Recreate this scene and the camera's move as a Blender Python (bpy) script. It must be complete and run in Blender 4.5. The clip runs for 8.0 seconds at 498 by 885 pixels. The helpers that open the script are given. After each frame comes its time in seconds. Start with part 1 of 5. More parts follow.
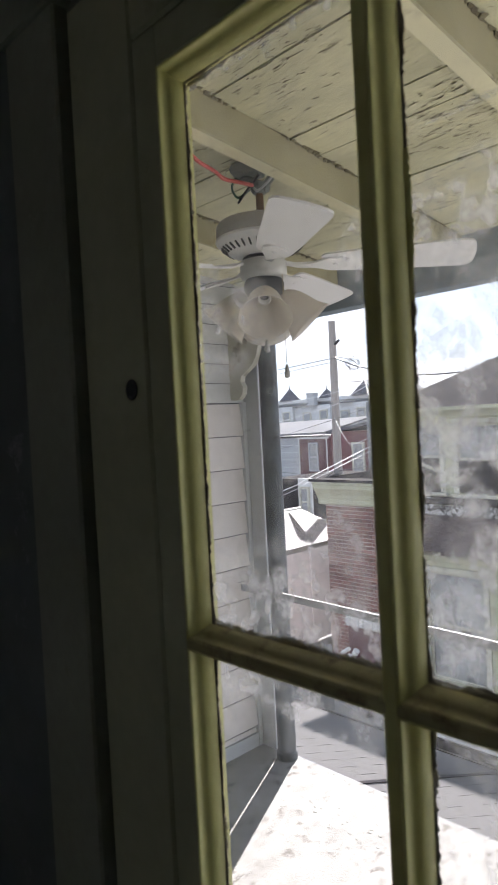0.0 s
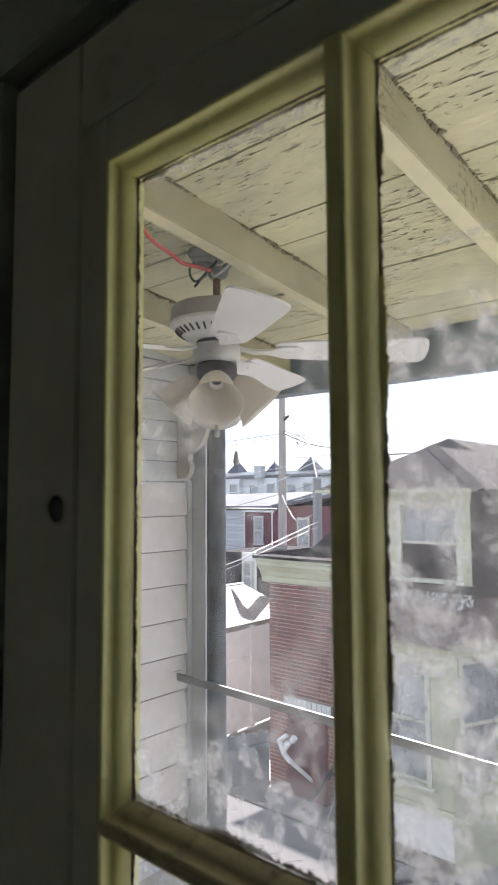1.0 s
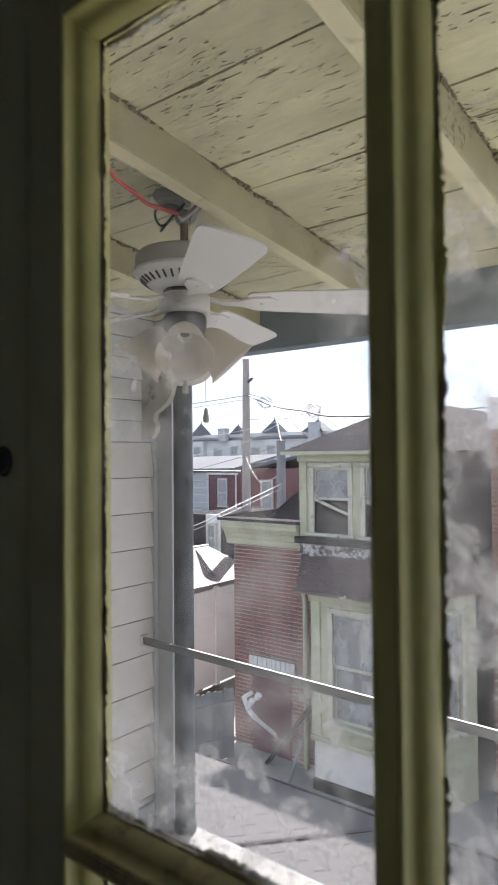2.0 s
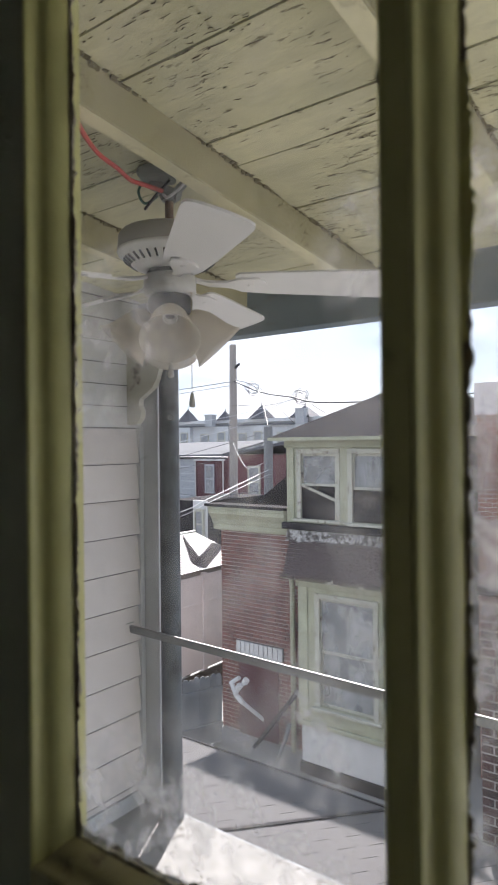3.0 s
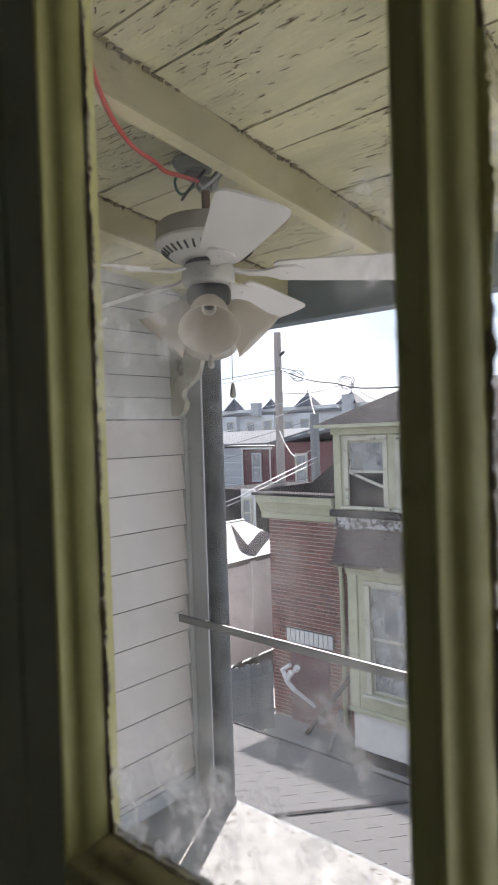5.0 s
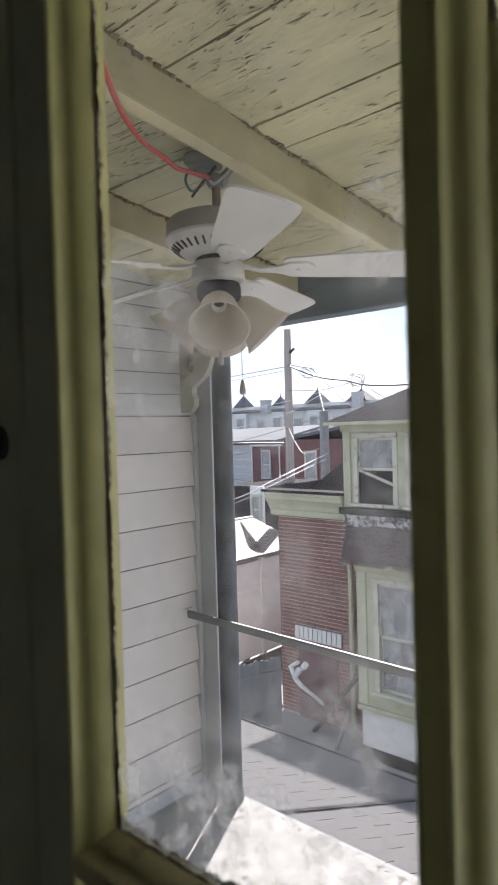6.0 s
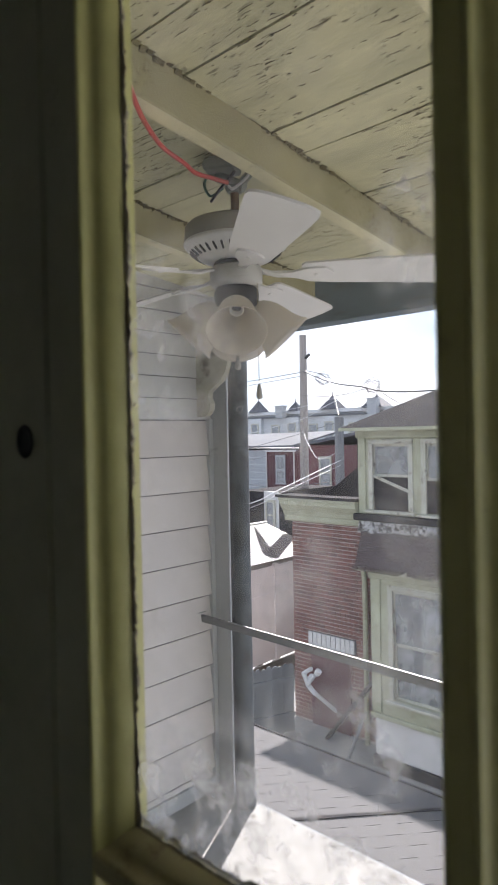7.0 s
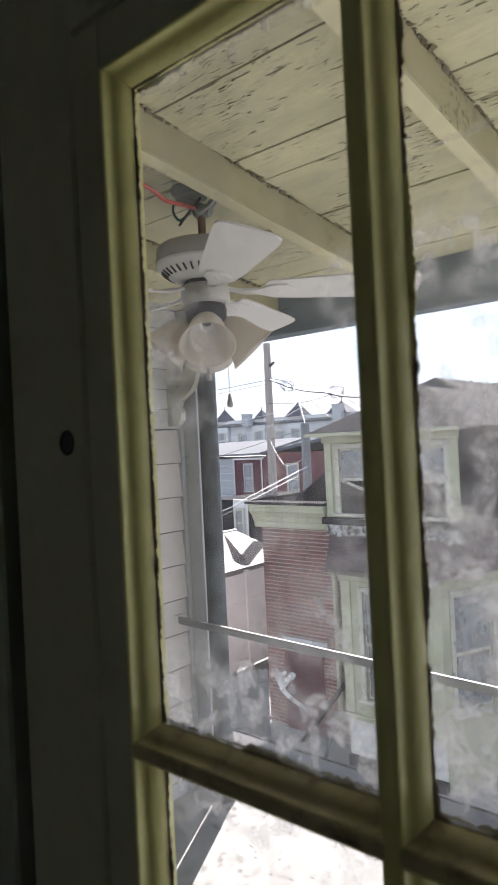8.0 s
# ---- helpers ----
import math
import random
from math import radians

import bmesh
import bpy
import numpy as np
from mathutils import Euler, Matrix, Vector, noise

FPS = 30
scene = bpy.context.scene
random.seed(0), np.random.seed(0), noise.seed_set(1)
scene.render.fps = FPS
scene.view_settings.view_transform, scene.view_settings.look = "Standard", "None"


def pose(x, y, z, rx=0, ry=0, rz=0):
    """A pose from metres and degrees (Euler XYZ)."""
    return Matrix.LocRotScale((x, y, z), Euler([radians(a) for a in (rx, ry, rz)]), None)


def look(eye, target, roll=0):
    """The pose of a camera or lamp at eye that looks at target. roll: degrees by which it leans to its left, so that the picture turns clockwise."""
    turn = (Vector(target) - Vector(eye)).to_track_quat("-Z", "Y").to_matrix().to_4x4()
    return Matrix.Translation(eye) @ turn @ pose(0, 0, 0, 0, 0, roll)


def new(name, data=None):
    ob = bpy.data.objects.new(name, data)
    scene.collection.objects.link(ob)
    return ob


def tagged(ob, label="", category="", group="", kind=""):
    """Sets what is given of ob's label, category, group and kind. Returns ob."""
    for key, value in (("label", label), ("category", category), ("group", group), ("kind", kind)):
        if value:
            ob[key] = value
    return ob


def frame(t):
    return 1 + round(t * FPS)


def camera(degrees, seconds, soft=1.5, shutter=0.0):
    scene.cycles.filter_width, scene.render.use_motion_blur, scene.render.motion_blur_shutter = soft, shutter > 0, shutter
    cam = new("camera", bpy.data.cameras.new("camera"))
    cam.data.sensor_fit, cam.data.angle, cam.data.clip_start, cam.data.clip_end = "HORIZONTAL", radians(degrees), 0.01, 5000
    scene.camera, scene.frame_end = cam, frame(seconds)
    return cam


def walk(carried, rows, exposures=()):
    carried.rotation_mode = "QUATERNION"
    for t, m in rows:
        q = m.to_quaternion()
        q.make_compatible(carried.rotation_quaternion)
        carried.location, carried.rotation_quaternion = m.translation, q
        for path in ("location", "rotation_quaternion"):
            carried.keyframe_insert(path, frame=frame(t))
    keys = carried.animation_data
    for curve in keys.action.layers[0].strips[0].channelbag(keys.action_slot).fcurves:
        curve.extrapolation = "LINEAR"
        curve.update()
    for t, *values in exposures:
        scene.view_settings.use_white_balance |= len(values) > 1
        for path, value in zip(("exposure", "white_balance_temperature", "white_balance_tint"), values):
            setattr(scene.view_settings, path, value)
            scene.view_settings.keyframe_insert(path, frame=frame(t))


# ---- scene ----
cam = camera(41.5, 8.0)
# a phone's small lens, set on the far houses: the door close by is soft
cam.data.dof.use_dof, cam.data.dof.focus_distance, cam.data.dof.aperture_fstop = True, 7.0, 20.0
PATH = [
    (0, (0.483, -0.41, 1.764), (-0.95, 0.985, 1.714), -3.0),
    (0.5, (0.473, -0.394, 1.795), (-0.987, 0.966, 1.929), -1.5),
    (1, (0.432, -0.353, 1.818), (-0.876, 1.151, 1.978), -0.3),
    (1.5, (0.381, -0.317, 1.815), (-0.918, 1.2, 1.917), -1.0),
    (2, (0.348, -0.289, 1.808), (-0.879, 1.29, 1.854), -0.5),
    (3.5, (0.315, -0.243, 1.807), (-0.884, 1.358, 1.787), -0.8),
    (4, (0.321, -0.239, 1.81), (-0.934, 1.319, 1.77), -2.0),
    (4.5, (0.323, -0.237, 1.811), (-0.966, 1.291, 1.778), -2.1),
    (6, (0.323, -0.236, 1.811), (-1.006, 1.258, 1.773), -1.6),
    (6.5, (0.321, -0.238, 1.809), (-1.013, 1.252, 1.76), -1.3),
    (7, (0.32, -0.24, 1.808), (-1.042, 1.225, 1.787), -1.1),
    (7.5, (0.34, -0.262, 1.809), (-0.975, 1.245, 1.761), -1.9),
    (7.8, (0.392, -0.335, 1.803), (-0.882, 1.207, 1.786), -2.3),
    (8, (0.406, -0.359, 1.799), (-0.88, 1.173, 1.801), -2.8),
]
walk(cam, [(t, look(eye, target, roll)) for t, eye, target, roll in PATH],
     [(t, stops, 6360, 19) for t, stops in ((0, 2.52), (0.5, 2.84), (1, 2.87), (1.5, 2.66), (2, 2.5), (3.5, 2.33), (4.5, 2.39), (6, 2.44), (7, 2.44), (7.5, 2.47), (8, 2.54))])

# ---- world, sun ----
world = bpy.data.worlds.new("world")
scene.world = world
world.use_nodes = True
wn, wl = world.node_tree.nodes, world.node_tree.links
SUN_DIR = Vector((-0.43, 0.903, 0.0)).normalized()
SUN_EL = radians(33.5)
sky = wn.new("ShaderNodeTexSky")
sky.sky_type = "NISHITA"
sky.sun_disc = False
sky.sun_elevation = SUN_EL
sky.sun_rotation = math.atan2(SUN_DIR.x, SUN_DIR.y)
sky.dust_density = 1.0
bg = wn["Background"]
bg.inputs["Strength"].default_value = 0.15
# broken cloud over the clear sky
tc = wn.new("ShaderNodeTexCoord")
mp = wn.new("ShaderNodeMapping")
mp.inputs["Scale"].default_value = (1.6, 1.6, 6.5)
mp.inputs["Location"].default_value = (3.1, 1.7, 0.4)
cl = wn.new("ShaderNodeTexNoise")
cl.inputs["Scale"].default_value = 2.2
cl.inputs["Detail"].default_value = 7.0
cl.inputs["Roughness"].default_value = 0.55
cr = wn.new("ShaderNodeValToRGB")
cr.color_ramp.elements[0].position, cr.color_ramp.elements[1].position = 0.47, 0.62
cmix = wn.new("ShaderNodeMix")
cmix.data_type = "RGBA"
cmix.inputs["B"].default_value = (2.0, 2.05, 2.1, 1)
wl.new(tc.outputs["Generated"], mp.inputs["Vector"])
wl.new(mp.outputs["Vector"], cl.inputs["Vector"])
wl.new(cl.outputs["Fac"], cr.inputs["Fac"])
wl.new(cr.outputs["Color"], cmix.inputs["Factor"])
haze = wn.new("ShaderNodeMix")
haze.data_type = "RGBA"
haze.inputs["Factor"].default_value = 0.95
haze.inputs["B"].default_value = (0.84, 1.13, 1.48, 1)
wl.new(sky.outputs["Color"], haze.inputs["A"])
wl.new(haze.outputs["Result"], cmix.inputs["A"])
wl.new(cmix.outputs["Result"], bg.inputs["Color"])

sun = new("sun", bpy.data.lights.new("sun", "SUN"))
sun.data.energy, sun.data.angle, sun.data.color = 4.0, radians(0.6), (1.0, 0.96, 0.90)
to_sun = SUN_DIR * math.cos(SUN_EL) + Vector((0, 0, math.sin(SUN_EL)))
sun.matrix_world = look(to_sun * 30, (0, 0, 0))


# ---- materials ----
def material(name):
    m = bpy.data.materials.new(name)
    m.use_nodes = True
    return m, m.node_tree.nodes, m.node_tree.links, m.node_tree.nodes["Principled BSDF"]


def coords(n, l, stretch=(1, 1, 1), per_object=False):
    t = n.new("ShaderNodeTexCoord")
    mpn = n.new("ShaderNodeMapping")
    mpn.inputs["Scale"].default_value = stretch
    l.new(t.outputs["Object"], mpn.inputs["Vector"])
    if per_object:
        info = n.new("ShaderNodeObjectInfo")
        mul = n.new("ShaderNodeMath")
        mul.operation = "MULTIPLY"
        mul.inputs[1].default_value = 37.0
        l.new(info.outputs["Random"], mul.inputs[0])
        l.new(mul.outputs[0], mpn.inputs["Location"])
    return mpn.outputs["Vector"]


def noise_fac(n, l, vec, scale, lo, hi, detail=4.0, rough=0.55):
    t = n.new("ShaderNodeTexNoise")
    t.inputs["Scale"].default_value, t.inputs["Detail"].default_value = scale, detail
    t.inputs["Roughness"].default_value = rough
    r = n.new("ShaderNodeMapRange")
    r.inputs["From Min"].default_value, r.inputs["From Max"].default_value = lo, hi
    l.new(vec, t.inputs["Vector"])
    l.new(t.outputs["Fac"], r.inputs["Value"])
    return r.outputs["Result"]


def soft_fac(n, l, vec, scale, lo, hi, detail):
    """As noise_fac, with soft shoulders."""
    out_ = noise_fac(n, l, vec, scale, lo, hi, detail)
    out_.node.interpolation_type = "SMOOTHSTEP"
    return out_


def mix_col(n, l, fac, a, b):
    m = n.new("ShaderNodeMix")
    m.data_type = "RGBA"
    for key, v in (("Factor", fac), ("A", a), ("B", b)):
        if isinstance(v, (int, float)):
            m.inputs[key].default_value = v
        elif isinstance(v, tuple):
            m.inputs[key].default_value = (*v, 1)
        else:
            l.new(v, m.inputs[key])
    return m.outputs["Result"]


def bump(n, l, p, fac, strength, distance):
    b = n.new("ShaderNodeBump")
    b.inputs["Strength"].default_value, b.inputs["Distance"].default_value = strength, distance
    l.new(fac, b.inputs["Height"])
    l.new(b.outputs["Normal"], p.inputs["Normal"])


def surface(name, a, b, c=None, rough=0.7, metal=0.0, big=1.5, small=25.0, stretch=(1, 1, 1), worn=(0.62, 0.7),
            worn_scale=9.0, relief=0.3, depth=0.003, vary=0.0, worn_stretch=None, cluster=0.0, spec=0.5):
    """Two tones at a large scale, fine grain, and worn spots of the tone c."""
    m, n, l, p = material(name)
    v = coords(n, l, stretch, per_object=vary > 0)
    large = noise_fac(n, l, v, big, 0.3, 0.7)
    fine = noise_fac(n, l, v, small, 0.25, 0.75, 6.0)
    col = mix_col(n, l, large, a, b)
    dark = tuple(x * 0.78 for x in a)
    half = n.new("ShaderNodeMath")
    half.operation = "MULTIPLY"
    half.inputs[1].default_value = 0.45
    l.new(fine, half.inputs[0])
    col = mix_col(n, l, half.outputs[0], col, dark)
    height = fine
    if c:
        v2 = coords(n, l, worn_stretch or stretch, per_object=vary > 0)
        spots = noise_fac(n, l, v2, worn_scale, worn[0], worn[1], 8.0, 0.65)
        if cluster:
            where = soft_fac(n, l, coords(n, l), cluster, 0.44, 0.62, 3.0)
            both = n.new("ShaderNodeMath")
            both.operation = "MULTIPLY"
            l.new(spots, both.inputs[0])
            l.new(where, both.inputs[1])
            spots = both.outputs[0]
        col = mix_col(n, l, spots, col, c)
        inv = n.new("ShaderNodeMath")
        inv.operation = "MULTIPLY_ADD"
        inv.inputs[1].default_value, inv.inputs[2].default_value = -2.5, 2.5
        l.new(spots, inv.inputs[0])
        add = n.new("ShaderNodeMath")
        l.new(inv.outputs[0], add.inputs[0])
        l.new(fine, add.inputs[1])
        height = add.outputs[0]
    if vary:
        info = n.new("ShaderNodeObjectInfo")
        hsv = n.new("ShaderNodeHueSaturation")
        r = n.new("ShaderNodeMapRange")
        r.inputs["To Min"].default_value, r.inputs["To Max"].default_value = 1 - vary, 1 + vary
        l.new(info.outputs["Random"], r.inputs["Value"])
        l.new(r.outputs["Result"], hsv.inputs["Value"])
        l.new(col, hsv.inputs["Color"])
        col = hsv.outputs["Color"]
    l.new(col, p.inputs["Base Color"])
    p.inputs["Roughness"].default_value, p.inputs["Metallic"].default_value = rough, metal
    p.inputs["Specular IOR Level"].default_value = spec
    bump(n, l, p, height, relief, depth)
    return m


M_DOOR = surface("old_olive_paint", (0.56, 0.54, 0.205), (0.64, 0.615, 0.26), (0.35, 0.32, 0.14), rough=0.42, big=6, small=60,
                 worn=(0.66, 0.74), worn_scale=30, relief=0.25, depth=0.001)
# greyer green for the flat faces, darkened for the dim room side
M_STILE = surface("shaded_green_grey_paint", (0.35, 0.36, 0.235), (0.42, 0.43, 0.29), (0.30, 0.30, 0.19), rough=0.5, big=5, small=50,
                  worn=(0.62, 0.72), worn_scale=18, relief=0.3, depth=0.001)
# door paint again, darker still: the casing's shade is in the colour
M_CASING = surface("shaded_casing_paint", (0.22, 0.24, 0.19), (0.28, 0.30, 0.24), (0.22, 0.23, 0.17), rough=0.5, big=5, small=50,
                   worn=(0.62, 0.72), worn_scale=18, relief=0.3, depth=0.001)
M_LEDGE = surface("grimy_olive_ledge_paint", (0.36, 0.32, 0.17), (0.50, 0.46, 0.24), (0.16, 0.125, 0.075), rough=0.6, big=14, small=70,
                  worn=(0.50, 0.64), worn_scale=24, relief=0.3, depth=0.001)
M_PUTTY = surface("grey_putty", (0.27, 0.24, 0.17), (0.36, 0.32, 0.24), (0.12, 0.10, 0.07), rough=0.9, big=20, small=120, worn_scale=60,
                  relief=0.5, depth=0.001)
M_PLASTER = surface("bounce_plaster", (0.84, 0.85, 0.82), (0.88, 0.89, 0.86), (0.76, 0.76, 0.73), rough=0.85, relief=0.2)
# grey-blue plaster darkened so the door wall looks unlit
M_NORTH = surface("shaded_grey_blue_plaster", (0.14, 0.16, 0.17), (0.18, 0.20, 0.21), (0.24, 0.26, 0.27), rough=0.85, relief=0.2)
M_BOARDS = surface("bounce_floor_boards", (0.56, 0.48, 0.37), (0.62, 0.54, 0.42), (0.4, 0.33, 0.25), rough=0.5, stretch=(1, 8, 1))
M_CEIL = surface("peeling_cream_paint", (0.58, 0.56, 0.36), (0.84, 0.795, 0.525), (0.16, 0.135, 0.08), rough=0.75, big=3.6, small=38,
                 worn=(0.585, 0.615), worn_scale=19, stretch=(0.6, 2.4, 2.4), worn_stretch=(1.0, 4.2, 4.2), relief=0.3, depth=0.003, cluster=2.6)
# worn beam sides, toned down as well for facing away from the light
M_BEAM = surface("worn_shaded_beam_paint", (0.40, 0.37, 0.22), (0.54, 0.50, 0.315), (0.19, 0.17, 0.095), rough=0.8, big=6.0, small=110,
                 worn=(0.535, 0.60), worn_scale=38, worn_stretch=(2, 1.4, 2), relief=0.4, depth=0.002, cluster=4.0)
# same cream, lightened: the deck's bounced light is put into this colour
M_SOFFIT = surface("lit_cream_beam_paint", (0.74, 0.69, 0.44), (0.82, 0.77, 0.51), (0.50, 0.46, 0.28), rough=0.7, big=4, small=70, worn=(0.60, 0.72), worn_scale=16, relief=0.15)
M_SIDING = surface("white_siding", (0.62, 0.58, 0.555), (0.69, 0.65, 0.62), (0.46, 0.43, 0.41), rough=0.5, big=1.2, small=18,
                   worn=(0.60, 0.75), worn_scale=3.0, relief=0.06, depth=0.001, vary=0.03)
M_SIDING_OLD = surface("grey_clapboard", (0.52, 0.53, 0.525), (0.60, 0.61, 0.605), (0.38, 0.39, 0.385), rough=0.7, big=1.5, small=20,
                       worn=(0.58, 0.72), worn_scale=4.0, relief=0.15, vary=0.04)
M_TRIM = surface("grey_trim_paint", (0.46, 0.48, 0.49), (0.55, 0.57, 0.58), (0.30, 0.31, 0.31), rough=0.6, relief=0.1)
M_POST = surface("weathered_grey_post_paint", (0.075, 0.087, 0.095), (0.145, 0.162, 0.172), (0.03, 0.035, 0.037), rough=0.6, big=5, small=40,
                 worn=(0.46, 0.64), worn_scale=12, relief=0.25)
M_FASCIA = surface("slate_blue_beam_paint", (0.13, 0.17, 0.20), (0.19, 0.24, 0.27), (0.09, 0.10, 0.11), rough=0.7, stretch=(0.5, 3, 3), relief=0.2)
M_FLOOR = surface("peeling_white_deck_paint", (0.235, 0.23, 0.22), (0.335, 0.33, 0.318), (0.12, 0.11, 0.10), rough=0.9, big=7, small=60,
                  worn=(0.555, 0.585), worn_scale=17, stretch=(1.6, 1, 1), relief=0.35, depth=0.003, cluster=3.0, spec=0.2)
M_STEEL = surface("galvanised_steel", (0.20, 0.205, 0.21), (0.29, 0.295, 0.30), (0.13, 0.13, 0.13), rough=0.6, metal=0.3, big=8, small=80, relief=0.1, spec=0.3)
M_FANWHITE = surface("white_enamel", (0.78, 0.77, 0.75), (0.83, 0.82, 0.80), (0.62, 0.60, 0.55), rough=0.35, big=5, small=60,
                     worn=(0.62, 0.78), worn_scale=8, relief=0.03, depth=0.0005)
# fan enamel greyed down to take in the housing's shadow
M_MOTOR = surface("shaded_grey_enamel", (0.36, 0.35, 0.32), (0.43, 0.42, 0.39), (0.27, 0.255, 0.22), rough=0.4, big=6, small=50, relief=0.05)
M_HUB = surface("dusty_white_enamel", (0.52, 0.52, 0.48), (0.62, 0.61, 0.57), (0.36, 0.34, 0.28), rough=0.4, big=9, small=60, worn=(0.60, 0.70), worn_scale=22, relief=0.05)
M_BLACK = surface("black_metal", (0.018, 0.020, 0.024), (0.03, 0.032, 0.036), rough=0.5, relief=0.05)
M_BRASS = surface("aged_brass_chain", (0.45, 0.38, 0.24), (0.55, 0.47, 0.30), rough=0.4, metal=0.9, relief=0.05)
M_RED = surface("red_cable_sheath", (0.52, 0.07, 0.06), (0.62, 0.11, 0.09), rough=0.5, relief=0.05)
M_ROD = surface("brown_rusted_rod", (0.16, 0.085, 0.03), (0.24, 0.14, 0.06), (0.08, 0.05, 0.03), rough=0.6, big=20, small=90, relief=0.2)
M_RUST = surface("rusted_bracket", (0.22, 0.24, 0.215), (0.34, 0.36, 0.33), (0.14, 0.08, 0.05), rough=0.6, relief=0.3)
M_ASPHALT = surface("worn_yard_concrete", (0.20, 0.195, 0.19), (0.27, 0.265, 0.26), (0.12, 0.118, 0.115), rough=0.9, big=0.25, small=5,
                    worn=(0.55, 0.7), worn_scale=0.8, relief=0.3, depth=0.01)
M_ROOFING = surface("grey_asphalt_shingle", (0.086, 0.083, 0.084), (0.118, 0.114, 0.113), (0.055, 0.053, 0.053), rough=0.95, big=0.8, small=60,
                    worn=(0.5, 0.72), worn_scale=1.6, relief=0.4, depth=0.003, spec=0.2)
M_BRICK = surface("red_brick", (0.150, 0.062, 0.050), (0.225, 0.098, 0.080), (0.085, 0.05, 0.046), rough=0.85, big=4, small=40, worn=(0.52, 0.66), worn_scale=5,
                  relief=0.4, depth=0.004, vary=0.3)
# red brick toned down: the pier's shaded face is put into the colour
M_BRICKDARK = surface("shaded_red_brick", (0.075, 0.035, 0.033), (0.115, 0.055, 0.05), (0.045, 0.03, 0.03), rough=0.85, big=4, small=40, worn=(0.52, 0.66), worn_scale=5,
                      relief=0.4, depth=0.004, vary=0.3)
M_MORTAR = surface("brick_mortar", (0.43, 0.39, 0.36), (0.52, 0.47, 0.44), (0.17, 0.145, 0.135), rough=0.95, big=3, small=30, worn=(0.48, 0.66), worn_scale=2.5, relief=0.3)
M_GREEN = surface("weathered_pale_green_trim", (0.335, 0.34, 0.235), (0.45, 0.45, 0.33), (0.19, 0.18, 0.12), rough=0.75, big=2.2, small=20,
                  worn=(0.54, 0.78), worn_scale=5.0, worn_stretch=(1.2, 1.2, 2.2), relief=0.3)
M_CREAMTRIM = surface("chipped_cream_window_paint", (0.42, 0.41, 0.335), (0.53, 0.515, 0.43), (0.15, 0.13, 0.105), rough=0.7, big=4, small=30,
                      worn=(0.55, 0.64), worn_scale=8, relief=0.2)
M_SHINGLE = surface("dark_grey_shingle", (0.024, 0.023, 0.026), (0.042, 0.039, 0.042), (0.06, 0.052, 0.05), rough=1.0, big=1.2, small=14,
                    worn=(0.52, 0.66), worn_scale=5.0, relief=0.5, depth=0.01, spec=0.03)
M_BAYROOF = surface("worn_brown_shingle", (0.075, 0.056, 0.054), (0.135, 0.105, 0.10), (0.27, 0.23, 0.22), rough=0.95, big=2.0, small=18,
                    worn=(0.56, 0.66), worn_scale=7.0, worn_stretch=(1, 2.5, 2.5), relief=0.8, depth=0.02, spec=0.15)
M_ROTTEN = surface("rotten_eave_board", (0.15, 0.135, 0.105), (0.25, 0.23, 0.185), (0.46, 0.44, 0.36), rough=0.9, big=3, small=25,
                   worn=(0.54, 0.60), worn_scale=6.0, relief=0.6, depth=0.01, spec=0.2)
M_STUCCO = surface("broken_white_flashing", (0.40, 0.38, 0.36), (0.56, 0.54, 0.51), (0.06, 0.05, 0.045), rough=0.9, big=9, small=20,
                   worn=(0.44, 0.56), worn_scale=14, relief=0.7, depth=0.02)
M_PANEL = surface("dirty_white_panel", (0.56, 0.55, 0.53), (0.66, 0.65, 0.63), (0.36, 0.34, 0.32), rough=0.7, big=1.5, small=12, relief=0.1)
M_PVC = surface("white_plastic_pipe", (0.74, 0.74, 0.73), (0.80, 0.80, 0.79), rough=0.4, relief=0.02)
M_VINYL = surface("cream_pink_fence_panel", (0.74, 0.655, 0.63), (0.81, 0.73, 0.70), (0.62, 0.55, 0.525), rough=0.6, big=1.0, small=10, relief=0.05)
M_GREYWOOD = surface("silvered_fence_wood", (0.15, 0.155, 0.16), (0.22, 0.225, 0.23), (0.09, 0.09, 0.09), rough=0.85, stretch=(3, 3, 0.6), relief=0.3, vary=0.12)
M_TIN = surface("pale_weathered_batten", (0.23, 0.23, 0.23), (0.30, 0.30, 0.295), (0.17, 0.16, 0.15), rough=0.6, metal=0.0, big=0.8, small=8, relief=0.1)
M_POLE = surface("grey_brown_timber_pole", (0.27, 0.24, 0.22), (0.35, 0.32, 0.295), (0.12, 0.11, 0.10), rough=0.9, stretch=(4, 4, 0.3), relief=0.3)
M_PALE = surface("pale_grey_facade", (0.50, 0.515, 0.53), (0.58, 0.59, 0.60), (0.42, 0.43, 0.44), rough=0.8, big=0.15, small=2, worn_scale=0.6, relief=0.05)
M_GREYWALL = surface("blue_grey_wall", (0.35, 0.365, 0.38), (0.43, 0.445, 0.455), (0.27, 0.28, 0.29), rough=0.8, big=0.3, small=3, worn_scale=1, relief=0.05)
M_MAROON = surface("maroon_painted_brick", (0.085, 0.028, 0.036), (0.12, 0.042, 0.048), (0.06, 0.026, 0.03), rough=0.8, big=0.5, small=5, worn_scale=2, relief=0.1)
M_REDFAR = surface("red_painted_brick", (0.12, 0.047, 0.052), (0.165, 0.066, 0.07), (0.085, 0.04, 0.045), rough=0.8, big=0.5, small=5, worn_scale=2, relief=0.1)
